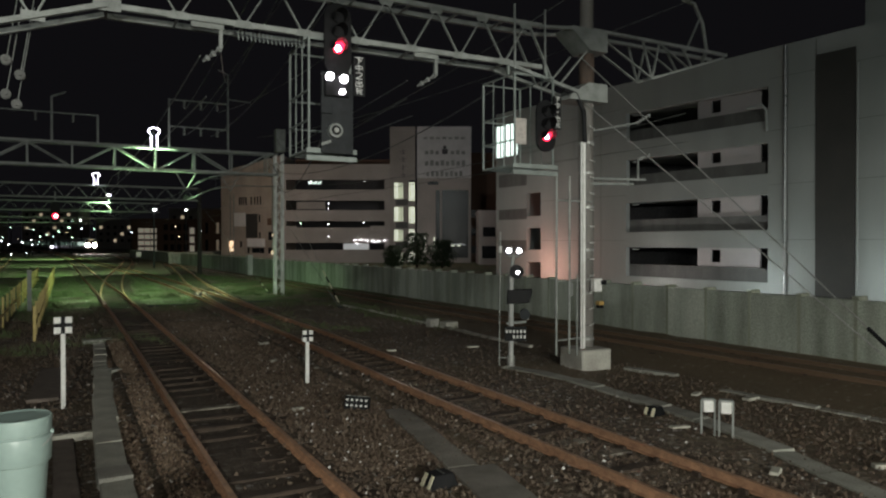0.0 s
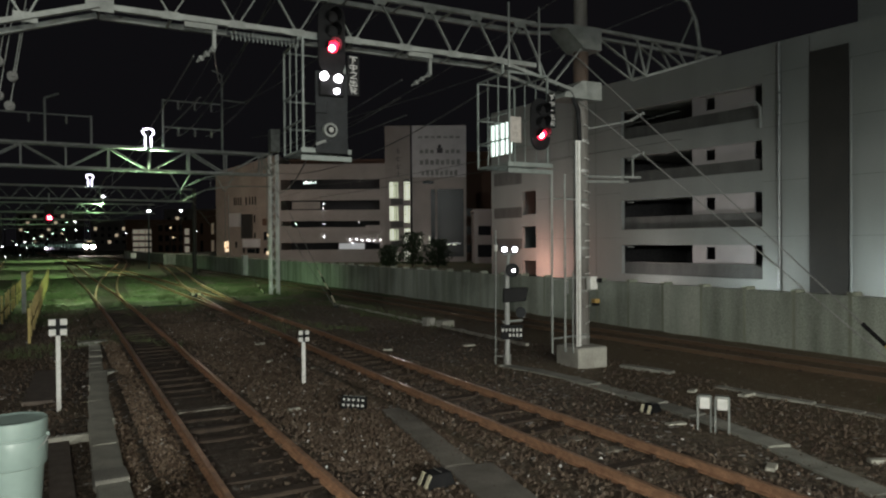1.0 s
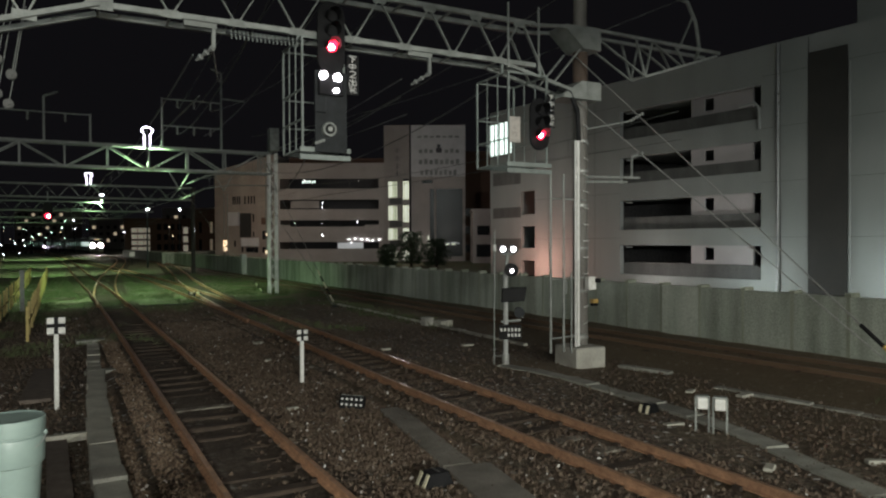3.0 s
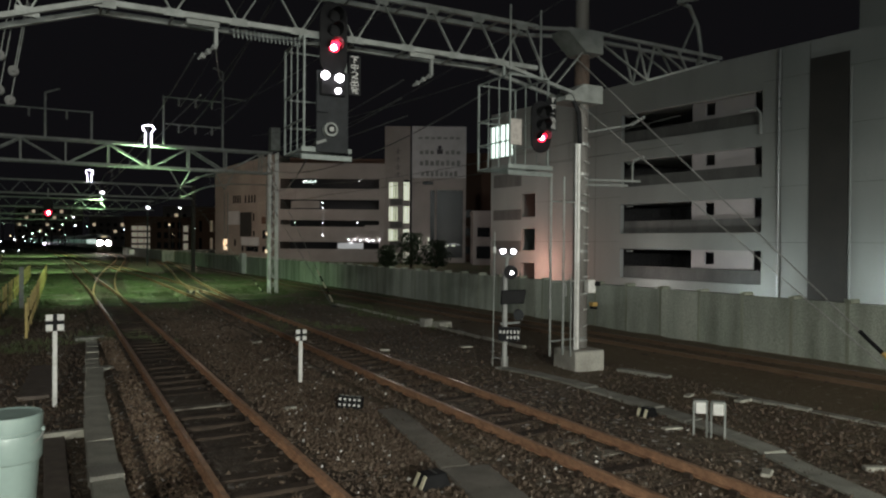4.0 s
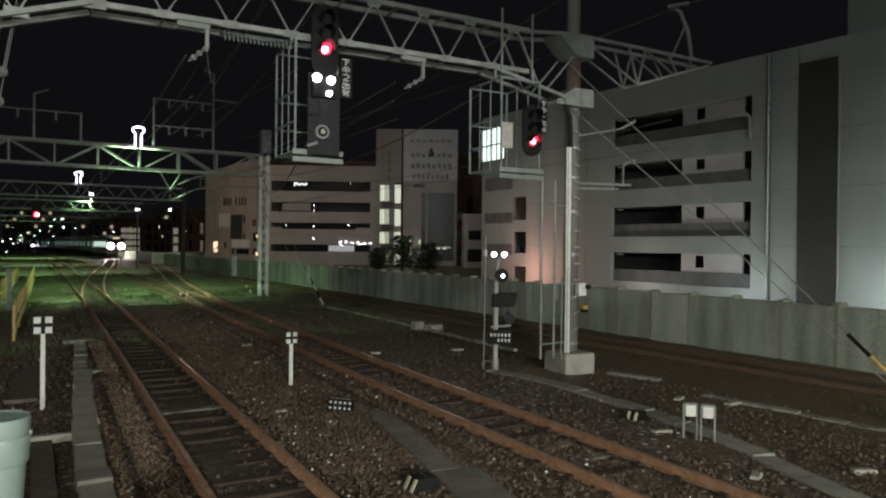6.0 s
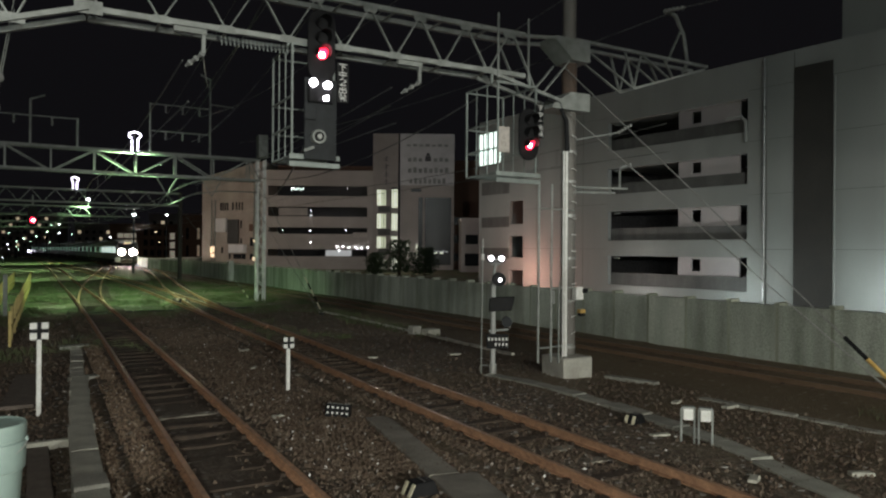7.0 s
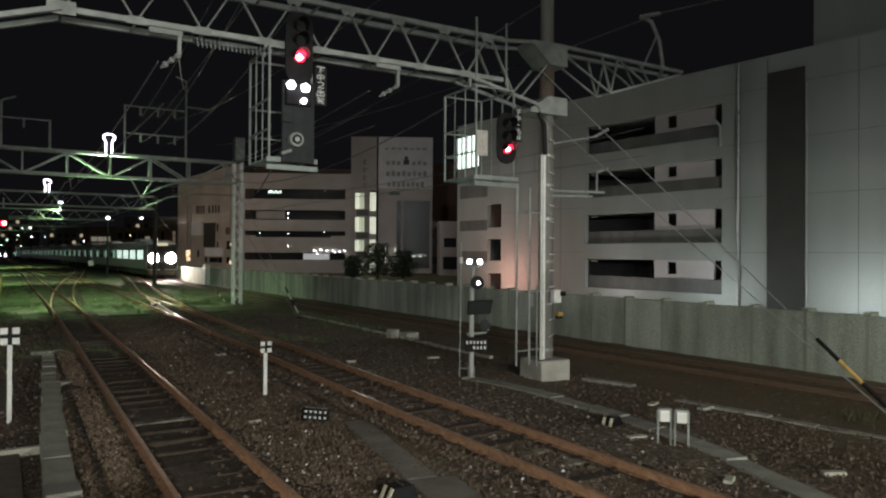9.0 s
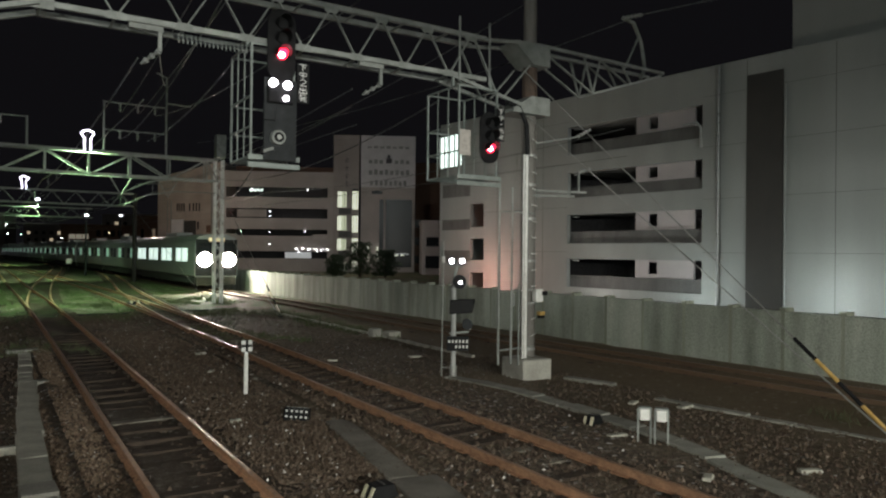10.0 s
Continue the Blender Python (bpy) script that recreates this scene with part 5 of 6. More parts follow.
def connection_box():
    ob = thing("connection_box", "black box with rows of white marks on the ballast", "connection box", Matrix.Translation((4.3, 11.2, -0.21)) @ pose(0, 0, 0, -12, 4, -30))
    bm = bmesh.new()
    box(bm, (0, 0, 0.11), (0.42, 0.2, 0.22))
    part("body", bm, "black", ob, bevel=0.015)
    for k in range(5):
        for j in range(2):
            bm = bmesh.new()
            box(bm, (-0.16 + 0.08 * k, -0.104, 0.07 + 0.09 * j), (0.035, 0.01, 0.03))
            part("white_mark", bm, "white", ob)
    for k in range(4):
        bm = bmesh.new()
        box(bm, (-0.15 + 0.09 * k, 0.0, 0.224), (0.06, 0.12, 0.012))
        part("lid_mark", bm, "pale_paint", ob)


connection_box()


def stub_box(at, rz):
    ob = thing("junction_box", "small white box on two thin legs", "junction box", Matrix.Translation(at) @ pose(0, 0, 0, 0, 0, rz), "junction boxes")
    bm = bmesh.new()
    box(bm, (0, 0, 0.46), (0.15, 0.08, 0.17))
    part("box", bm, "white", ob, bevel=0.012)
    bm = bmesh.new()
    box(bm, (0, 0, 0.565), (0.19, 0.11, 0.025))
    part("lid", bm, "pale_paint", ob, bevel=0.006)
    for x in (-0.092, 0.092):
        part("leg", one(bar, (x, 0, 0), (x, 0, 0.55), 0.028, 0.025), "pale_paint", ob)


stub_box((8.19, 7.25, -0.22), -36)
stub_box((8.33, 7.05, -0.22), -48)


def shunting_signal():
    ob = thing("shunting_signal", "slim shunting signal post with white lamps and black boxes", "railway signal", Matrix.Translation((8.86, 13.42, 0)) @ pose(0, 0, 0, 0, 0, -30))
    part("post", one(tube, (0, 0, -0.3), (0, 0, 2.0), 0.06, n=14), "post_grey", ob, "pale round post", smooth=True)
    part("post_shoe", one(tube, (0, 0, -0.3), (0, 0, 0.05), 0.085, n=14), "steel", ob, smooth=True)
    for x in (-0.06, 0.17):
        part("white_lamp", one(tube, (x, -0.16, 2.42), (x, -0.2, 2.42), 0.056, n=16), "glow_white", ob, "lit white signal lamp", smooth=True)
        part("lamp_housing", one(tube, (x, 0.02, 2.42), (x, -0.155, 2.42), 0.1, n=16), "dark_steel", ob, smooth=True)
    part("arm", one(tube, (0, 0, 2.0), (0.06, 0, 2.35), 0.04), "pale_paint", ob, smooth=True)
    part("arm", one(tube, (-0.06, 0, 2.3), (0.18, 0, 2.3), 0.03), "pale_paint", ob, smooth=True)
    part("round_housing", one(tube, (0.12, 0.06, 1.95), (0.12, -0.16, 1.95), 0.155, n=20), "black", ob, smooth=True)
    part("round_lamp", one(tube, (0.14, -0.165, 1.94), (0.14, -0.18, 1.94), 0.038, n=14), "glow_white", ob, "small lit white lamp", smooth=True)
    bm = bmesh.new()
    v = [bm.verts.new(p) for p in ((-0.1, -0.1, 1.22), (0.42, -0.1, 1.25), (0.48, -0.1, 1.56), (-0.08, -0.1, 1.54), (-0.1, 0.1, 1.22), (0.42, 0.1, 1.25), (0.48, 0.1, 1.56), (-0.08, 0.1, 1.54))]
    for q in ((3, 2, 1, 0), (4, 5, 6, 7), (0, 1, 5, 4), (1, 2, 6, 5), (2, 3, 7, 6), (3, 0, 4, 7)):
        bm.faces.new([v[i] for i in q])
    bmesh.ops.recalc_face_normals(bm, faces=bm.faces[:])
    part("black_box", bm, "black", ob, bevel=0.015)
    part("small_lamp", one(tube, (0.3, 0.05, 1.02), (0.3, -0.2, 1.0), 0.1, 0.12, 14), "dark_steel", ob, smooth=True)
    part("lamp_cap", one(tube, (0.32, -0.05, 0.88), (0.32, -0.05, 0.96), 0.08, n=12), "white", ob, smooth=True)
    part("bracket", one(bar, (-0.1, 0, 0.78), (0.35, 0, 0.82), 0.05), "pale_paint", ob)
    bm = bmesh.new()
    box(bm, (0.1, -0.09, 0.56), (0.5, 0.05, 0.33))
    plate = part("number_plate", bm, "black", ob, "black plate with white marks", bevel=0.006)
    for k in range(6):
        for j in range(2):
            if (k, j) in ((0, 0), (1, 0)):
                continue
            bm = bmesh.new()
            box(bm, (-0.1 + 0.08 * k, -0.119, 0.49 + 0.12 * j), (0.04, 0.008, 0.065))
            part("white_mark", bm, "white", plate)
    rod = part("thin_rod", one(tube, (-0.26, 0.05, -0.25), (-0.24, 0.05, 2.85), 0.014, n=8), "pale_paint", ob, smooth=True)
    part("rod_lamp", one(tube, (-0.24, 0.05, 2.38), (-0.24, 0.05, 2.52), 0.04, n=10), "white", rod, smooth=True)
    part("rod_tie", one(bar, (-0.26, 0.05, 0.0), (0, 0, 0.0), 0.02), "pale_paint", ob)


shunting_signal()


def mast_ladder():
    ob = thing("mast_ladder", "pale tubular ladder and conduits strapped to the mast", "ladder")
    y = 12.75
    for x in (9.62, 9.98):
        part("stile", one(tube, (x, y, 0.1), (x, y, 4.1), 0.028), "pale_paint", ob, smooth=True)
    part("stile", one(tube, (10.2, y, 0.05), (10.2, y, 1.9), 0.022), "pale_paint", ob, smooth=True)
    for z in (0.42, 1.75, 3.55):
        part("ladder_tie", one(bar, (9.6, y, z), (MX, y + 0.2, z), 0.035), "pale_paint", ob)
    part("conduit", one(tube, (10.50, y + 0.12, 0.15), (10.50, y + 0.12, 4.9), 0.032), "white", ob, "white conduit pipe", smooth=True)
    part("conduit", one(tube, (10.42, y + 0.12, 0.15), (10.42, y + 0.12, 4.9), 0.03), "white", ob, smooth=True)
    bm = bmesh.new()
    pts = [(10.52, 4.9), (10.48, 5.6), (10.25, 6.0), (9.9, 6.05)]
    pipe(bm, [(a, y + 0.12, b) for a, b in pts], 0.055, 10)
    part("cable_sleeve", bm, "black", ob, "black cable sleeve", smooth=True)
    for k in range(13):
        z = 0.7 + 0.38 * k
        part("step_bolt", one(tube, (MX + 0.16, y + 0.3, z), (MX - 0.2, y + 0.02, z), 0.012, n=6), "white", ob)
    for c, s, m in (((10.84, y + 0.1, 1.62), (0.22, 0.16, 0.3), "white"), ((10.1, y + 0.1, 1.55), (0.09, 0.1, 0.3), "pale_paint"), ((10.95, y + 0.1, 1.2), (0.15, 0.14, 0.09), "amber"), ((10.95, y + 0.1, 1.12), (0.14, 0.13, 0.07), "black"), ((10.97, y + 0.0, 1.68), (0.12, 0.1, 0.1), "black")):
        bm = bmesh.new()
        box(bm, c, s)
        part("junction_box", bm, m, ob, bevel=0.012)
    # side arms with a small frame
    for z0, z1, x1 in ((3.98, 4.02, 12.1), (4.1, 4.14, 12.5)):
        part("side_arm", one(bar, (MX, y + 0.25, z0), (x1, y + 0.25, z1), 0.05), "pale_paint", ob)
    part("arm_post", one(bar, (12.25, y + 0.25, 4.1), (12.25, y + 0.25, 4.62), 0.04), "pale_paint", ob)
    insulator(ob, (12.25, y + 0.25, 4.62), (12.5, y + 0.1, 4.74))
    insulator(ob, (12.2, y + 0.25, 5.5), (12.5, y + 0.1, 5.7))
    part("arm_post", one(bar, (MX, y + 0.3, 5.2), (12.2, y + 0.25, 5.5), 0.035), "pale_paint", ob)
    settle(ob)


mast_ladder()


def guy(name, label, top, foot, guard, second="amber", r=0.014):
    ob = thing(name, label, "guy wire")
    top, foot = Vector(top), Vector(foot)
    part("stay_wire", one(tube, top, foot, r, n=6), "steel", ob)
    d = (foot - top).normalized()
    n = (foot - top).length
    cols = ("black", second)
    for k in range(guard):
        a, b = top + d * (n - 0.35 - 0.46 * k), top + d * (n - 0.35 - 0.46 * (k + 1))
        part("guard_sleeve", one(tube, a, b, 0.034, n=10), cols[(k + 1) % 2], ob, ("yellow guard sleeve" if second == "amber" else "cream guard sleeve") if k % 2 == 0 else "", smooth=True)
    part("anchor", one(tube, foot + Vector((0, 0, -0.2)), foot + Vector((0, 0, 0.06)), 0.05), "dark_steel", ob)


guy("guy_wire", "thin stay wire with yellow and black guard sleeves", (10.27, 12.73, 6.8), (11.25, 5.05, -0.2), 4)
guy("guy_wire", "thin stay wire beside the guarded one", (10.27, 12.73, 5.84), (11.2, 5.05, -0.2), 0)
guy("guy_wire", "stay wire with guard sleeve from the lattice post", (10.1, 38.0, 6.0), (10.47, 29.1, -0.2), 5, "cream")
guy("guy_wire", "second stay wire from the lattice post", (10.0, 38.0, 4.6), (10.4, 29.2, -0.2), 0)
guy("guy_wire", "stay wire with pale guard beside the lattice post", (10.2, 65.0, 6.2), (9.93, 39.4, -0.2), 4, "cream")


def picket_fence(x, y0, y1, n, label, h=1.05):
    ob = thing("picket_fence", label, "fence", group="yellow fences")
    for k in range(n):
        y = y0 + (y1 - y0) * k / (n - 1)
        bm = bmesh.new()
        box(bm, (x + random.uniform(-0.02, 0.02), y, h / 2 - 0.24), (0.075, 0.05, h + random.uniform(-0.03, 0.03)))
        part("picket", bm, "yellow", ob, bevel=0.008)
    for z in (0.25,):
        part("fence_rail", one(bar, (x, y0, z), (x, y1, z), 0.05), "yellow", ob)


picket_fence(-0.82, 23.2, 60, 20, "row of dull yellow fence posts along the yard")
picket_fence(-1.85, 23.6, 60, 20, "second row of dull yellow fence posts")
slab("white_stake", "weathered white stake by the yellow fence", "stake", (-1.35, 33.5, -0.2), (0.16, 0.12, 1.7), "pale_paint")


def switch_lantern(at):
    ob = thing("switch_marker", "low turnout marker with two small pale reflectors", "track marker", Matrix.Translation(at))
    bm = bmesh.new()
    box(bm, (0, 0, 0.12), (0.6, 0.3, 0.2))
    part("box", bm, "dark_steel", ob, bevel=0.02)
    for x, m in ((-0.16, "cream"), (0.16, "cream")):
        part("reflector", one(tube, (x, -0.16, 0.2), (x, -0.19, 0.2), 0.08, n=12), m, ob)


switch_lantern((6.1, 38.3, -0.2))
for a in (1, 2, 3):
    slab("point_rod", "thin dark rod lying across the tracks", "point rod", (-0.5 + 2.6 * a, 33.2 + 0.1 * a, -0.2), (2.5, 0.09, 0.07), "dark_steel", 1.0, 0.005)
slab("equipment_cabinet", "pale grey equipment cabinet beside the far wall", "cabinet", (14.05, 62.5, -0.2), (0.42, 0.75, 1.75), "post_grey", 2, 0.02)


for x, y, w, d, r in ((5.0, 15.2, 0.3, 0.14, 20), (4.3, 16.6, 0.22, 0.1, 60), (9.6, 16.4, 0.34, 0.16, -15), (10.8, 8.6, 0.36, 0.14, 5), (10.2, 9.3, 0.28, 0.12, 25), (8.15, 7.75, 0.32, 0.13, -10),
                      (7.6, 5.7, 0.26, 0.12, 30), (9.0, 5.2, 0.3, 0.12, -30), (3.4, 11.6, 0.2, 0.1, 15), (7.4, 16.8, 0.25, 0.12, -20), (4.8, 19.6, 0.3, 0.14, 40)):
    slab("concrete_chip", "small pale concrete chip among the ballast", "concrete chip", (x, y, -0.215), (w, d, 0.06), "trough", r, 0.012)


# ---- ballast stones ----
def stones(count, x0, x1, y0, y1, name, label, seed=5, pale=1.0):
    rng = np.random.default_rng(seed)
    y = y0 + (y1 - y0) * rng.random(count) ** 1.6
    x = x0 + (x1 - x0) * rng.random(count)
    x = np.where((np.abs(x - 2.1) < 0.5) & (rng.random(count) < 0.97), x + 1.6, x)
    x = np.where((x > 7.2) & (rng.random(count) < 0.5), x - 5.0, x)
    near = np.minimum(*[np.abs(x - np.interp(y, [p[1] for p in t], [p[0] for p in t])) for t in (TRACK_1, TRACK_2)])
    lift = np.where(near < 0.5, 0.03, np.where(near < 1.1, 0.06, 0.0))
    r = 0.012 + 0.020 * rng.random(count) ** 2
    base = np.array([(1, 0, 0), (-1, 0, 0), (0, 1, 0), (0, -1, 0), (0, 0, 1), (0, 0, -1)], float)
    v = base[None] * (r[:, None, None] * rng.uniform(0.6, 1.35, (count, 6, 1))) + rng.uniform(-0.3, 0.3, (count, 6, 3)) * r[:, None, None]
    a = rng.random(count) * 6.283
    c, s = np.cos(a)[:, None], np.sin(a)[:, None]
    vx, vy = v[..., 0] * c - v[..., 1] * s, v[..., 0] * s + v[..., 1] * c
    v = np.stack([vx + x[:, None], vy + y[:, None], v[..., 2] + GROUND_Z + 0.004 + lift[:, None] + 0.02 * rng.random(count)[:, None]], -1).reshape(-1, 3)
    f0 = np.array([(0, 2, 4), (2, 1, 4), (1, 3, 4), (3, 0, 4), (2, 0, 5), (1, 2, 5), (3, 1, 5), (0, 3, 5)])
    f = (f0[None] + 6 * np.arange(count)[:, None, None]).reshape(-1, 3)
    me = bpy.data.meshes.new(name)
    me.from_pydata(v.tolist(), [], f.tolist())
    m = bpy.data.materials.new("loose_stone")
    m.use_nodes = True
    n, l = m.node_tree.nodes, m.node_tree.links
    g = n.new("ShaderNodeNewGeometry")
    ramp = n.new("ShaderNodeValToRGB")
    for pos, col in ((0.0, (0.045, 0.032, 0.025)), (0.4, (0.09, 0.068, 0.052)), (0.85, (0.135, 0.112, 0.09)), (0.985, (0.19, 0.17, 0.15)), (1.0, (0.30, 0.29, 0.27))):
        ramp.color_ramp.elements.new(pos).color = (*[c * pale * k for c, k in zip(col, (1.1, 0.98, 0.87))], 1)
    l.new(g.outputs["Random Per Island"], ramp.inputs[0])
    l.new(ramp.outputs[0], n["Principled BSDF"].inputs["Base Color"])
    n["Principled BSDF"].inputs["Roughness"].default_value = 0.75
    me.materials.append(m)
    return tagged(new(name, me), label, "gravel", kind="stuff")


stones(60000, -3.0, 11.4, 4.2, 34.0, "gravel", "loose grey-brown ballast stones between the tracks", pale=0.85)


stones(9000, 0.68, 1.36, 6.0, 22.0, "gravel", "pale grey ballast stones between trough and rail", 6, 1.6)
stones(8000, 2.9, 5.2, 8.0, 26.0, "gravel", "mixed grey ballast stones beside the marker post", 7, 0.95)


def tufts(count, x0, x1, y0, y1, bias, label):
    """Short grass and weeds between the rails of the yard."""
    rng = np.random.default_rng(8)
    pts, faces = [], []
    while len(faces) < count:
        x, y = rng.uniform(x0, x1), rng.uniform(y0, y1)
        if noise.noise(Vector((x * 0.5, y * 0.3, 1))) < bias + (0.012 * (40 - y) if y > 20 else 0):
            continue
        for _ in range(6):
            a, h = rng.random() * 6.283, rng.uniform(0.06, 0.2)
            bx, by = x + rng.normal() * 0.12, y + rng.normal() * 0.12
            k = len(pts)
            pts += [(bx - 0.012, by, -0.21), (bx + 0.012, by, -0.21), (bx + math.cos(a) * h * 0.5, by + math.sin(a) * h * 0.5, -0.2 + h)]
            faces.append((k, k + 1, k + 2))
    me = bpy.data.meshes.new("grass")
    me.from_pydata(pts, [], faces)
    if "grass" not in M:
        M["grass"] = mat("yard_grass", (0.07, 0.095, 0.035), 0.8, 0.0, (0.05, 0.06, 0.025), 2, 30, 0)
    me.materials.append(M["grass"])
    return tagged(new("grass", me), label, "grass", kind="stuff")


tufts(24000, -3, 13, 20, 65, 0.0, "short green weeds among the ballast of the yard")
tufts(150, 10.6, 13, 3, 8, 0.1, "sparse green weeds beside the wall track")


# ---- overhead wires ----
def overhead(label, points, z_contact=5.15, z_messenger=5.85, stop=120):
    ob = thing("overhead_wire", label, "overhead wire", group="overhead wires")
    line = smooth_line(points)
    ys = [-14, 12.9, 38.2, 65.2, 92.2, 120]
    pos = []
    for y in ys:
        a = next(((p, q) for p, q in zip(line, line[1:]) if p.y <= y <= q.y), (line[0], line[0]))
        t = (y - a[0].y) / max(1e-6, a[1].y - a[0].y)
        pos.append(a[0].lerp(a[1], t))
    for i in range(1, len(pos) - 1):
        p, q = pos[i], pos[i + 1]
        part("messenger_wire", one(wire, (p.x, p.y, z_messenger), (q.x, q.y, z_messenger), 0.35, 0.011), "wire", ob)
        part("contact_wire", one(wire, (p.x + 0.1, p.y, z_contact), (q.x - 0.1, q.y, z_contact), 0.03, 0.010), "wire", ob)
        for k in range(1, 6):
            t = k / 6
            x, y = p.x + (q.x - p.x) * t, p.y + (q.y - p.y) * t
            part("dropper", one(bar, (x, y, z_messenger - 1.4 * t * (1 - t)), (x, y, z_contact), 0.008), "wire", ob)


overhead("thin dark overhead wires above the first track", TRACK_1)
overhead("thin dark overhead wires above the middle track", TRACK_2)
overhead("thin dark overhead wires above the wall track", TRACK_3)


def feeder(label, ends, r=0.012, sag=0.5):
    ob = thing("feeder_cable", label, "cable", group="feeder cables")
    for p, q in ends:
        part("cable", one(wire, p, q, sag, r), "wire", ob)
    return ob


feeder("bundle of feeder cables running between gantry frames", [((5.4, 38.2, 9.4), (3.2, -6, 10.4)), ((6.2, 38.2, 9.4), (4.2, -6, 10.6)), ((5.4, 38.2, 8.1), (3.6, 12.9, 7.4)),
        ((6.6, 38.2, 8.1), (4.6, 12.9, 7.4)), ((7.0, 38.2, 9.4), (6.8, 12.9, 8.2)), ((7.5, 38.2, 11.4), (2.4, 12.9, 6.0))])
feeder("cables from the mast to the outer arm", [((13.45, 12.4, 8.5), (9.0, 38, 8.2)), ((10.38, 12.73, 9.1), (16.5, -8, 10.5)), ((10.38, 12.73, 8.4), (10.1, 38, 7.4)), ((6.3, 13.5, 5.62), (6.2, 38.0, 5.9)), ((13.45, 12.0, 8.5), (17, -9, 9.2))])
feeder("cable sagging behind the signal cages", [((10.1, 38.0, 5.6), (4.6, 13.6, 4.9)), ((10.1, 38.0, 6.4), (8.4, 13.4, 6.0))], 0.016, 0.7)


def insulator_string(at):
    ob = thing("insulator", "pale porcelain disc insulator hung below the beam", "insulator", Matrix.Translation(at), "disc insulators")
    for k in range(2):
        part("disc", one(tube, (0, 0.12 * k, 0), (0, 0.12 * k + 0.03, 0), 0.075, 0.045, 18), "parapet", ob, smooth=True)
    part("cap", one(tube, (0, -0.05, 0), (0, 0.3, 0), 0.03), "parapet", ob)
    part("hanger_rod", one(tube, (0, 0.12, 0), (0.25, 0.12, 1.6 if at[1] < 15 else 0.9), 0.008, n=6), "wire", ob)


for p in ((-0.83, 13.0, 5.47), (-0.64, 13.0, 5.25), (-0.84, 13.1, 4.95), (-0.69, 13.1, 4.80)):
    insulator_string(p)


# ---- the yard's far end ----
M["glow_warm_lamp"] = mat("sodium_lamp", (1.0, 0.72, 0.42), glow=5)
M["glow_amber_window"] = mat("amber_window", (1.0, 0.8, 0.55), glow=0.35)
def pole_lamp(at, z, label, glow="glow_far", r=0.3, foot=-0.4):
    ob = thing("lamp_post", label, "lamp post", Matrix.Translation((at[0], at[1], 0)), "distant lamps")
    part("pole", one(tube, (0, 0.3, foot), (0, 0.3, z + 0.3), 0.11, 0.08), "dark_steel", ob, smooth=True)
    bm = bmesh.new()
    ball(bm, (0, 0, z), r * 0.72, 12)
    bmesh.ops.scale(bm, vec=(1.3, 1, 0.7), verts=bm.verts[:], space=Matrix.Translation((0, 0, -z)))
    part("lamp_head", bm, glow, ob, "glowing lamp head", smooth=True)
    part("lamp_arm", one(bar, (0, 0.3, z + 0.15), (0, -0.1, z + 0.15), 0.06), "dark_steel", ob)


pole_lamp((8.65, 85.0), 6.27, "glowing lamp on a pole beside the far tracks", r=0.22)
pole_lamp((16.4, 115.8), 7.7, "glowing lamp on a dark pole", r=0.22)
pole_lamp((16.7, 104.4), 4.3, "low glowing lamp on a dark pole", r=0.2)
pole_lamp((4.42, 92.3), 8.2, "bright lamp above the far gantry", "glow_flood", 0.26, 7.25)
for x, y, z, g, r in ((0.7, 226, 6.9, "glow_green", 0.5), (3.5, 224, 9.0, "glow_far", 0.5), (3.6, 213, 6.4, "glow_far", 0.45), (-10.2, 265, 3.5, "glow_far", 0.5), (-14.5, 234, 2.1, "glow_far", 0.55), (-11.0, 232, 2.6, "glow_far", 0.5),
                      (-8.3, 140, 0.6, "glow_far", 0.25), (-6.5, 150, 0.7, "glow_far", 0.22), (-5.0, 230, 5.0, "glow_green", 0.4), (-2.0, 240, 5.8, "glow_green", 0.45), (1.8, 250, 9.5, "glow_green", 0.4), (-18.0, 260, 3.2, "glow_far", 0.5),
                      (-6.2, 215, 4.2, "glow_green", 0.4), (20.5, 160, 6.0, "glow_warm_lamp", 0.3), (22.5, 170, 4.0, "glow_warm_lamp", 0.3), (13.0, 176, 5.0, "glow_far", 0.3), (26.0, 150, 3.0, "glow_warm_lamp", 0.25), (8.0, 260, 7.0, "glow_green", 0.4)):
    pole_lamp((x, y), z, {"glow_green": "small greenish lamp far along the yard", "glow_far": "small white lamp far along the yard"}.get(g, "small amber lamp far off"), g, r * 0.48)


def notice_board(at):
    ob = thing("notice_board", "small white board on a thin post by the far wall", "sign", Matrix.Translation(at))
    part("post", one(bar, (0, 0.05, 0), (0, 0.05, 1.2), 0.08), "dark_steel", ob)
    bm = bmesh.new()
    box(bm, (0, 0, 1.35), (0.62, 0.05, 0.62))
    part("board", bm, "board", ob, bevel=0.01)


notice_board((8.1, 98.0, -0.22))
# extra lamps strewn at random to brighten the dark depth
for k in range(16):
    a = random.Random(40 + k)
    y = a.uniform(170, 330)
    x = -0.018 * y + a.uniform(-13, 7) * y / 250
    pole_lamp((x, y), a.choice((2.2, 3.0, 4.5, 6.0, 7.5)) + a.uniform(-0.5, 0.8), "tiny lamp added in the depth of the yard", a.choice(("glow_far", "glow_green", "glow_green", "glow_warm_lamp")), a.uniform(0.07, 0.13))
g6 = gantry_far(150.0, -32.0, 4.5, "faint truss gantry deep in the yard", 2.6, True, 6.25, 7.3, post=(-32.0,))
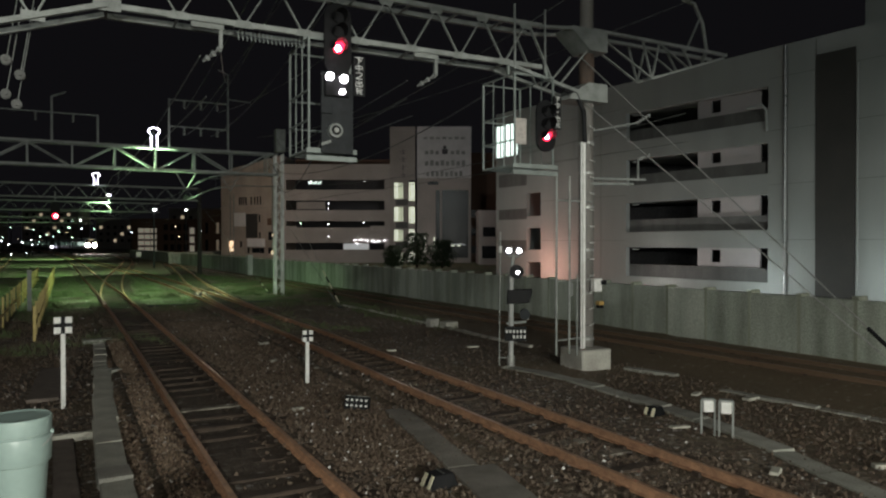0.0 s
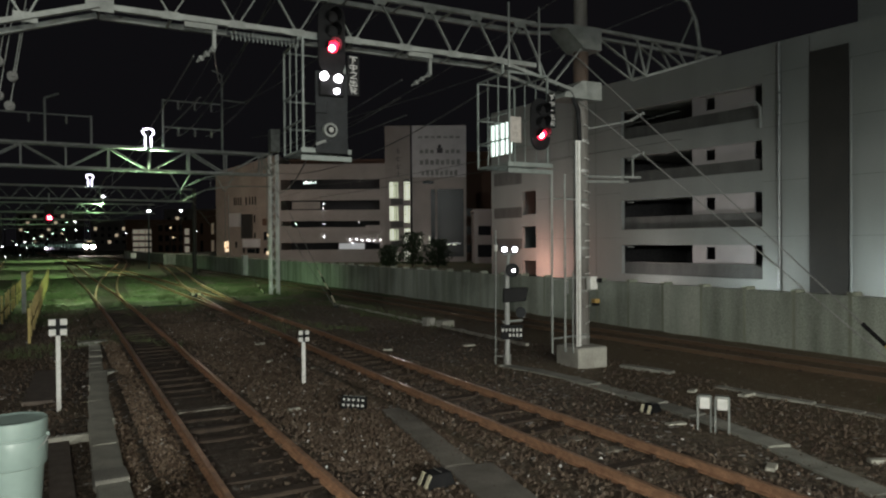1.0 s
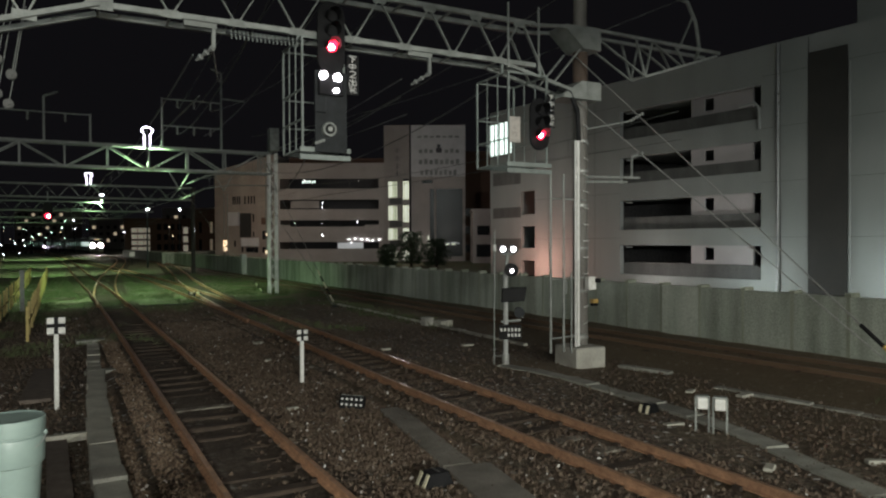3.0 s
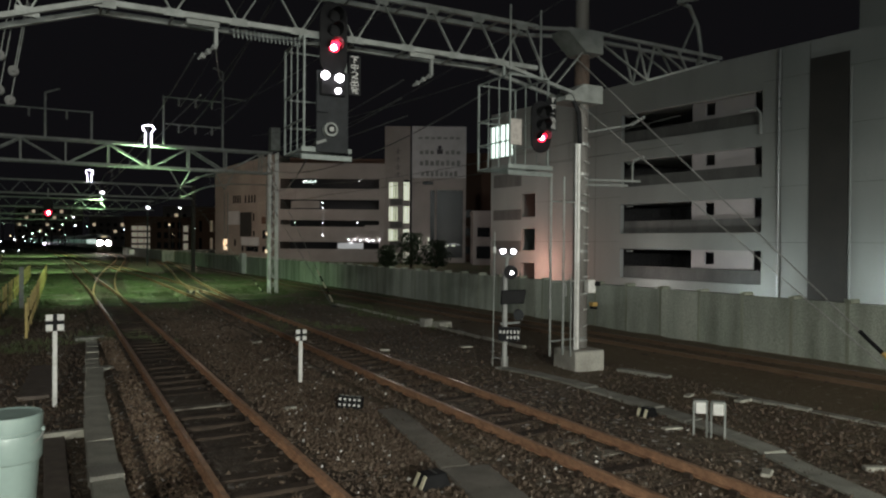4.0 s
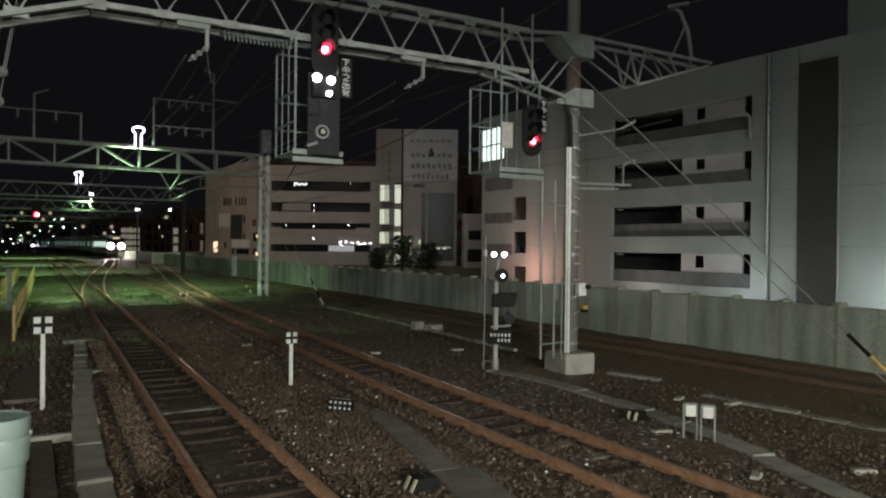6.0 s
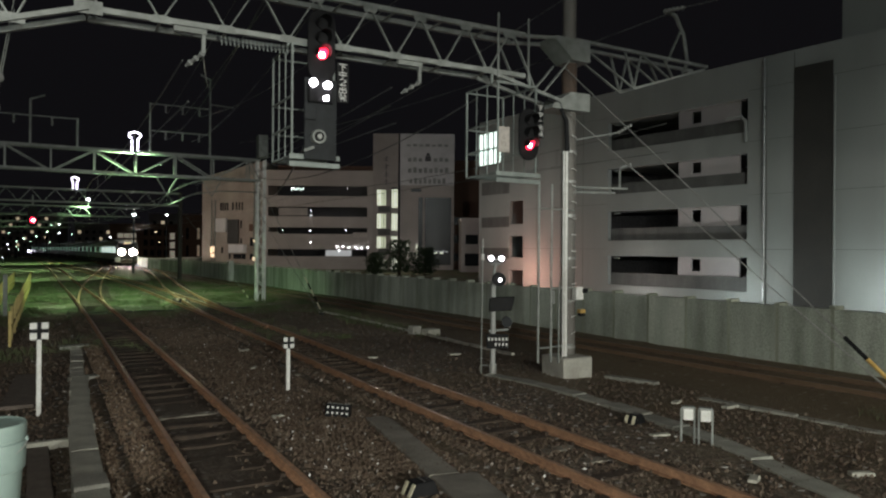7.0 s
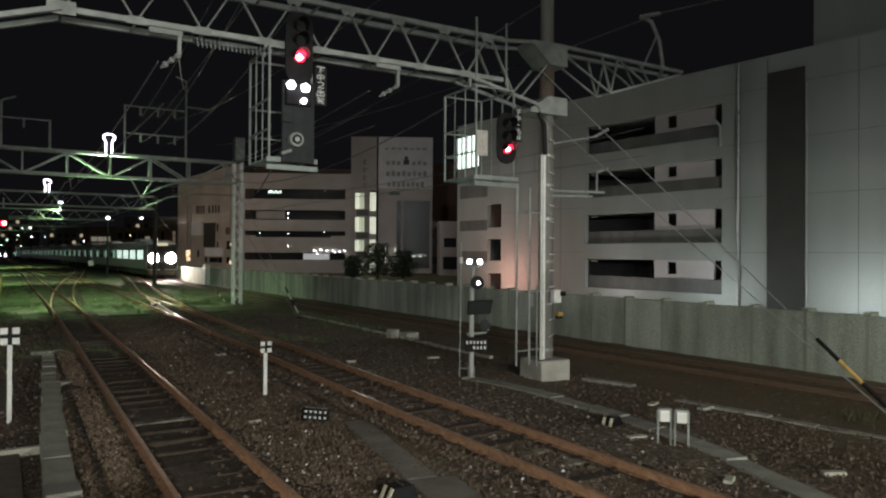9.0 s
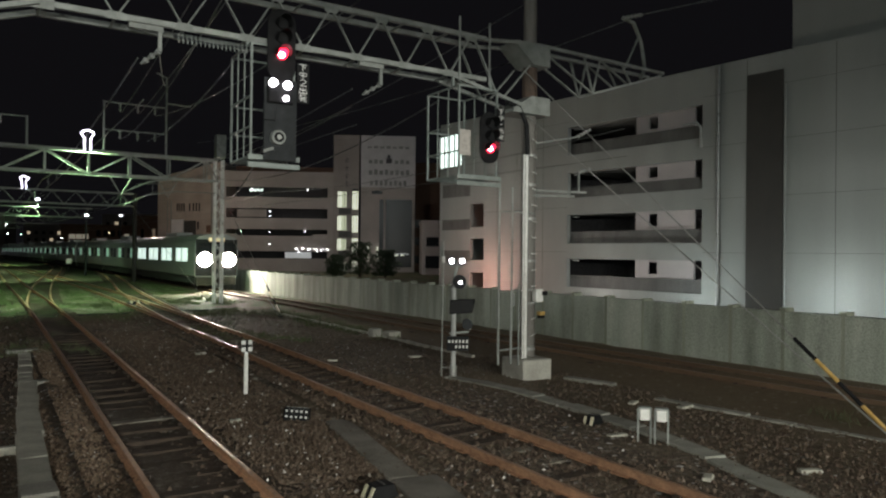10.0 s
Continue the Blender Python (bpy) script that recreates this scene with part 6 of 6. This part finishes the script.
g7 = gantry_far(186.0, -40.0, 3.0, "faint truss gantry at the yard's end", 3.0, True, 6.25, 7.3, post=(-40.0,))
# invented blocks with lit windows, added to lift the dark distance
for x, y, w, h in ((-60, 330, 40, 14), (-18, 380, 26, 18), (12, 360, 22, 13), (36, 300, 24, 16), (-110, 300, 44, 12), (60, 240, 26, 15)):
    plain_block("building", "made-up block with lit windows, added to fill the dark distance", Matrix.Translation((x, y, 0)) @ TURN, (w, 10, h), "beige",
                [(1.5 + 3.2 * k, z, 1.3, 1.3, (k * 5 + z) % 4 == 1) for k in range(int(w / 3.2) - 1) for z in range(3, int(h) - 1, 3)], "glow_amber_window", "far apartment blocks")


def waiting_lights():
    ob = thing("train_carriage", "far train waiting in the dark with its headlights lit", "train", Matrix.Translation((-3.7, 285, 0)))
    prof = [(-1.4, -0.05), (-1.4, 3.2), (-0.9, 3.65), (0.9, 3.65), (1.4, 3.2), (1.4, -0.05)]
    part("body", extrude_profile(prof, [(0, 0, 0), (0, 20, 0)]), "under", ob)
    bm = bmesh.new()
    span(bm, (-1.2, -0.03, 2.0), (1.2, 0.0, 3.1))
    part("windscreen", bm, "glass", ob)
    for x in (-0.9, 0.9):
        part("headlight", one(tube, (x, -0.02, 1.25), (x, -0.1, 1.25), 0.42, n=16), "glow_flood", ob, "lit white headlight", smooth=True)


waiting_lights()


def red_signal(at):
    ob = thing("signal", "small red signal hanging from a far gantry", "railway signal", Matrix.Translation(at))
    signal_plate("backplate", ob, (0, 0, 0.3), 0.7, 1.7)
    part("lens", one(tube, (0, -0.02, 0), (0, -0.06, 0), 0.22, n=16), "glow_red", ob, "lit red lens", smooth=True)
    part("bulb", one(tube, (0.05, -0.06, 0), (0.05, -0.08, 0), 0.12, n=14), "glow_core", ob, smooth=True)
    part("hanger", one(bar, (0, 0.1, 1.0), (0, 0.1, 2.0), 0.1), "pale_paint", ob)


red_signal((-0.8, 64.88, 4.75))
plain_block("low_wall_building", "dark low wall of sheds beside the far tracks", Matrix.Translation((14.4, 96.0, 0)) @ pose(0, 0, 0, 0, 0, 70), (22, 3, 0.9), "wall")


def tree(at, h, r, seed):
    rng = random.Random(seed)
    ob = thing("tree", "dark bushy evergreen tree behind the wall", "tree", Matrix.Translation(at), "trees behind the wall")
    bm = bmesh.new()
    tube(bm, (0, 0, -1), (0.1, 0, h * 0.75), 0.2, 0.06, 9)
    for k in range(7):
        a, z = rng.random() * 6.28, h * rng.uniform(0.3, 0.7)
        tube(bm, (0.05, 0, z), (r * 0.7 * math.cos(a), r * 0.7 * math.sin(a), z + h * 0.18), 0.06, 0.02, 6)
    part("trunk", bm, "wood_sleeper", ob)
    pts, faces = [], []
    for k in range(2600):
        a, z = rng.random() * 6.28, rng.random()
        rr = r * (1 - 0.75 * abs(z - 0.4) ** 1.3) * math.sqrt(rng.random()) * (1 + 0.25 * math.sin(a * 3 + z * 9))
        c = Vector((rr * math.cos(a), rr * math.sin(a), h * (0.18 + 0.85 * z)))
        u = Vector((rng.gauss(0, 1), rng.gauss(0, 1), rng.gauss(0, 1))).normalized() * 0.13
        v = Vector((rng.gauss(0, 1), rng.gauss(0, 1), rng.gauss(0, 1))).normalized() * 0.07
        i = len(pts)
        pts += [tuple(c - u), tuple(c + v), tuple(c + u), tuple(c - v)]
        faces.append((i, i + 1, i + 2, i + 3))
    me = bpy.data.meshes.new("crown")
    me.from_pydata(pts, [], faces)
    me.materials.append(M["leaf"])
    o = new("crown", me)
    o.parent = ob


tree((34.6, 71.5, -0.6), 4.2, 1.7, 1)
tree((36.8, 69.6, -0.6), 3.4, 1.5, 2)
tree((32.9, 74.0, -0.6), 2.8, 1.2, 3)


# ---- second platform behind the camera ----
bm = bmesh.new()
span(bm, (7.8, -60, -0.4), (12.2, -6, 1.1))
solid("platform", bm, "concrete", "concrete island platform between the tracks", "platform", "structure", bevel=0.03)



# ---- movement ----
def motions():
    line = smooth_line(TRACK_3, 1.0)
    cum = [0.0]
    for a, b in zip(line, line[1:]):
        cum.append(cum[-1] + (b - a).length)

    def along(s):
        s = min(max(s, 0), cum[-1] - 0.01)
        j = int(np.searchsorted(cum, s, side="right")) - 1
        return line[j].lerp(line[j + 1], (s - cum[j]) / (cum[j + 1] - cum[j]))

    def s_of(y):
        j = next(k for k, p in enumerate(line) if p.y > y)
        return cum[j - 1] + (cum[j] - cum[j - 1]) * (y - line[j - 1].y) / (line[j].y - line[j - 1].y)

    times = [t for t, _ in HEAD]
    dist = [s_of(y) for _, y in HEAD]
    for i, c in enumerate(CARS):
        rows = []
        for k in range(21):
            t = 0.5 * k
            s = float(np.interp(t, times, dist)) + 20.0 * i
            a, b = along(s + 2.5), along(s + 17.0)
            d = (a - b).normalized()
            p = a + d * 2.5
            rows.append((t, pose(p.x, p.y, 0.0, 0, 0, -math.degrees(math.atan2(d.x, d.y)))))
        walk(c, rows)


# where the leading end stands, time by time
HEAD = [(0.0, 205.0), (1.0, 196.0), (2.0, 187.0), (2.5, 182.0), (3.25, 174.0), (4.0, 164.0), (4.5, 156.0), (5.0, 148.0), (5.5, 139.5), (6.25, 127.5), (7.0, 114.5), (7.5, 105.0),
        (8.0, 95.0), (8.5, 84.0), (9.0, 72.5), (9.5, 60.5), (10.0, 47.8)]
motions()
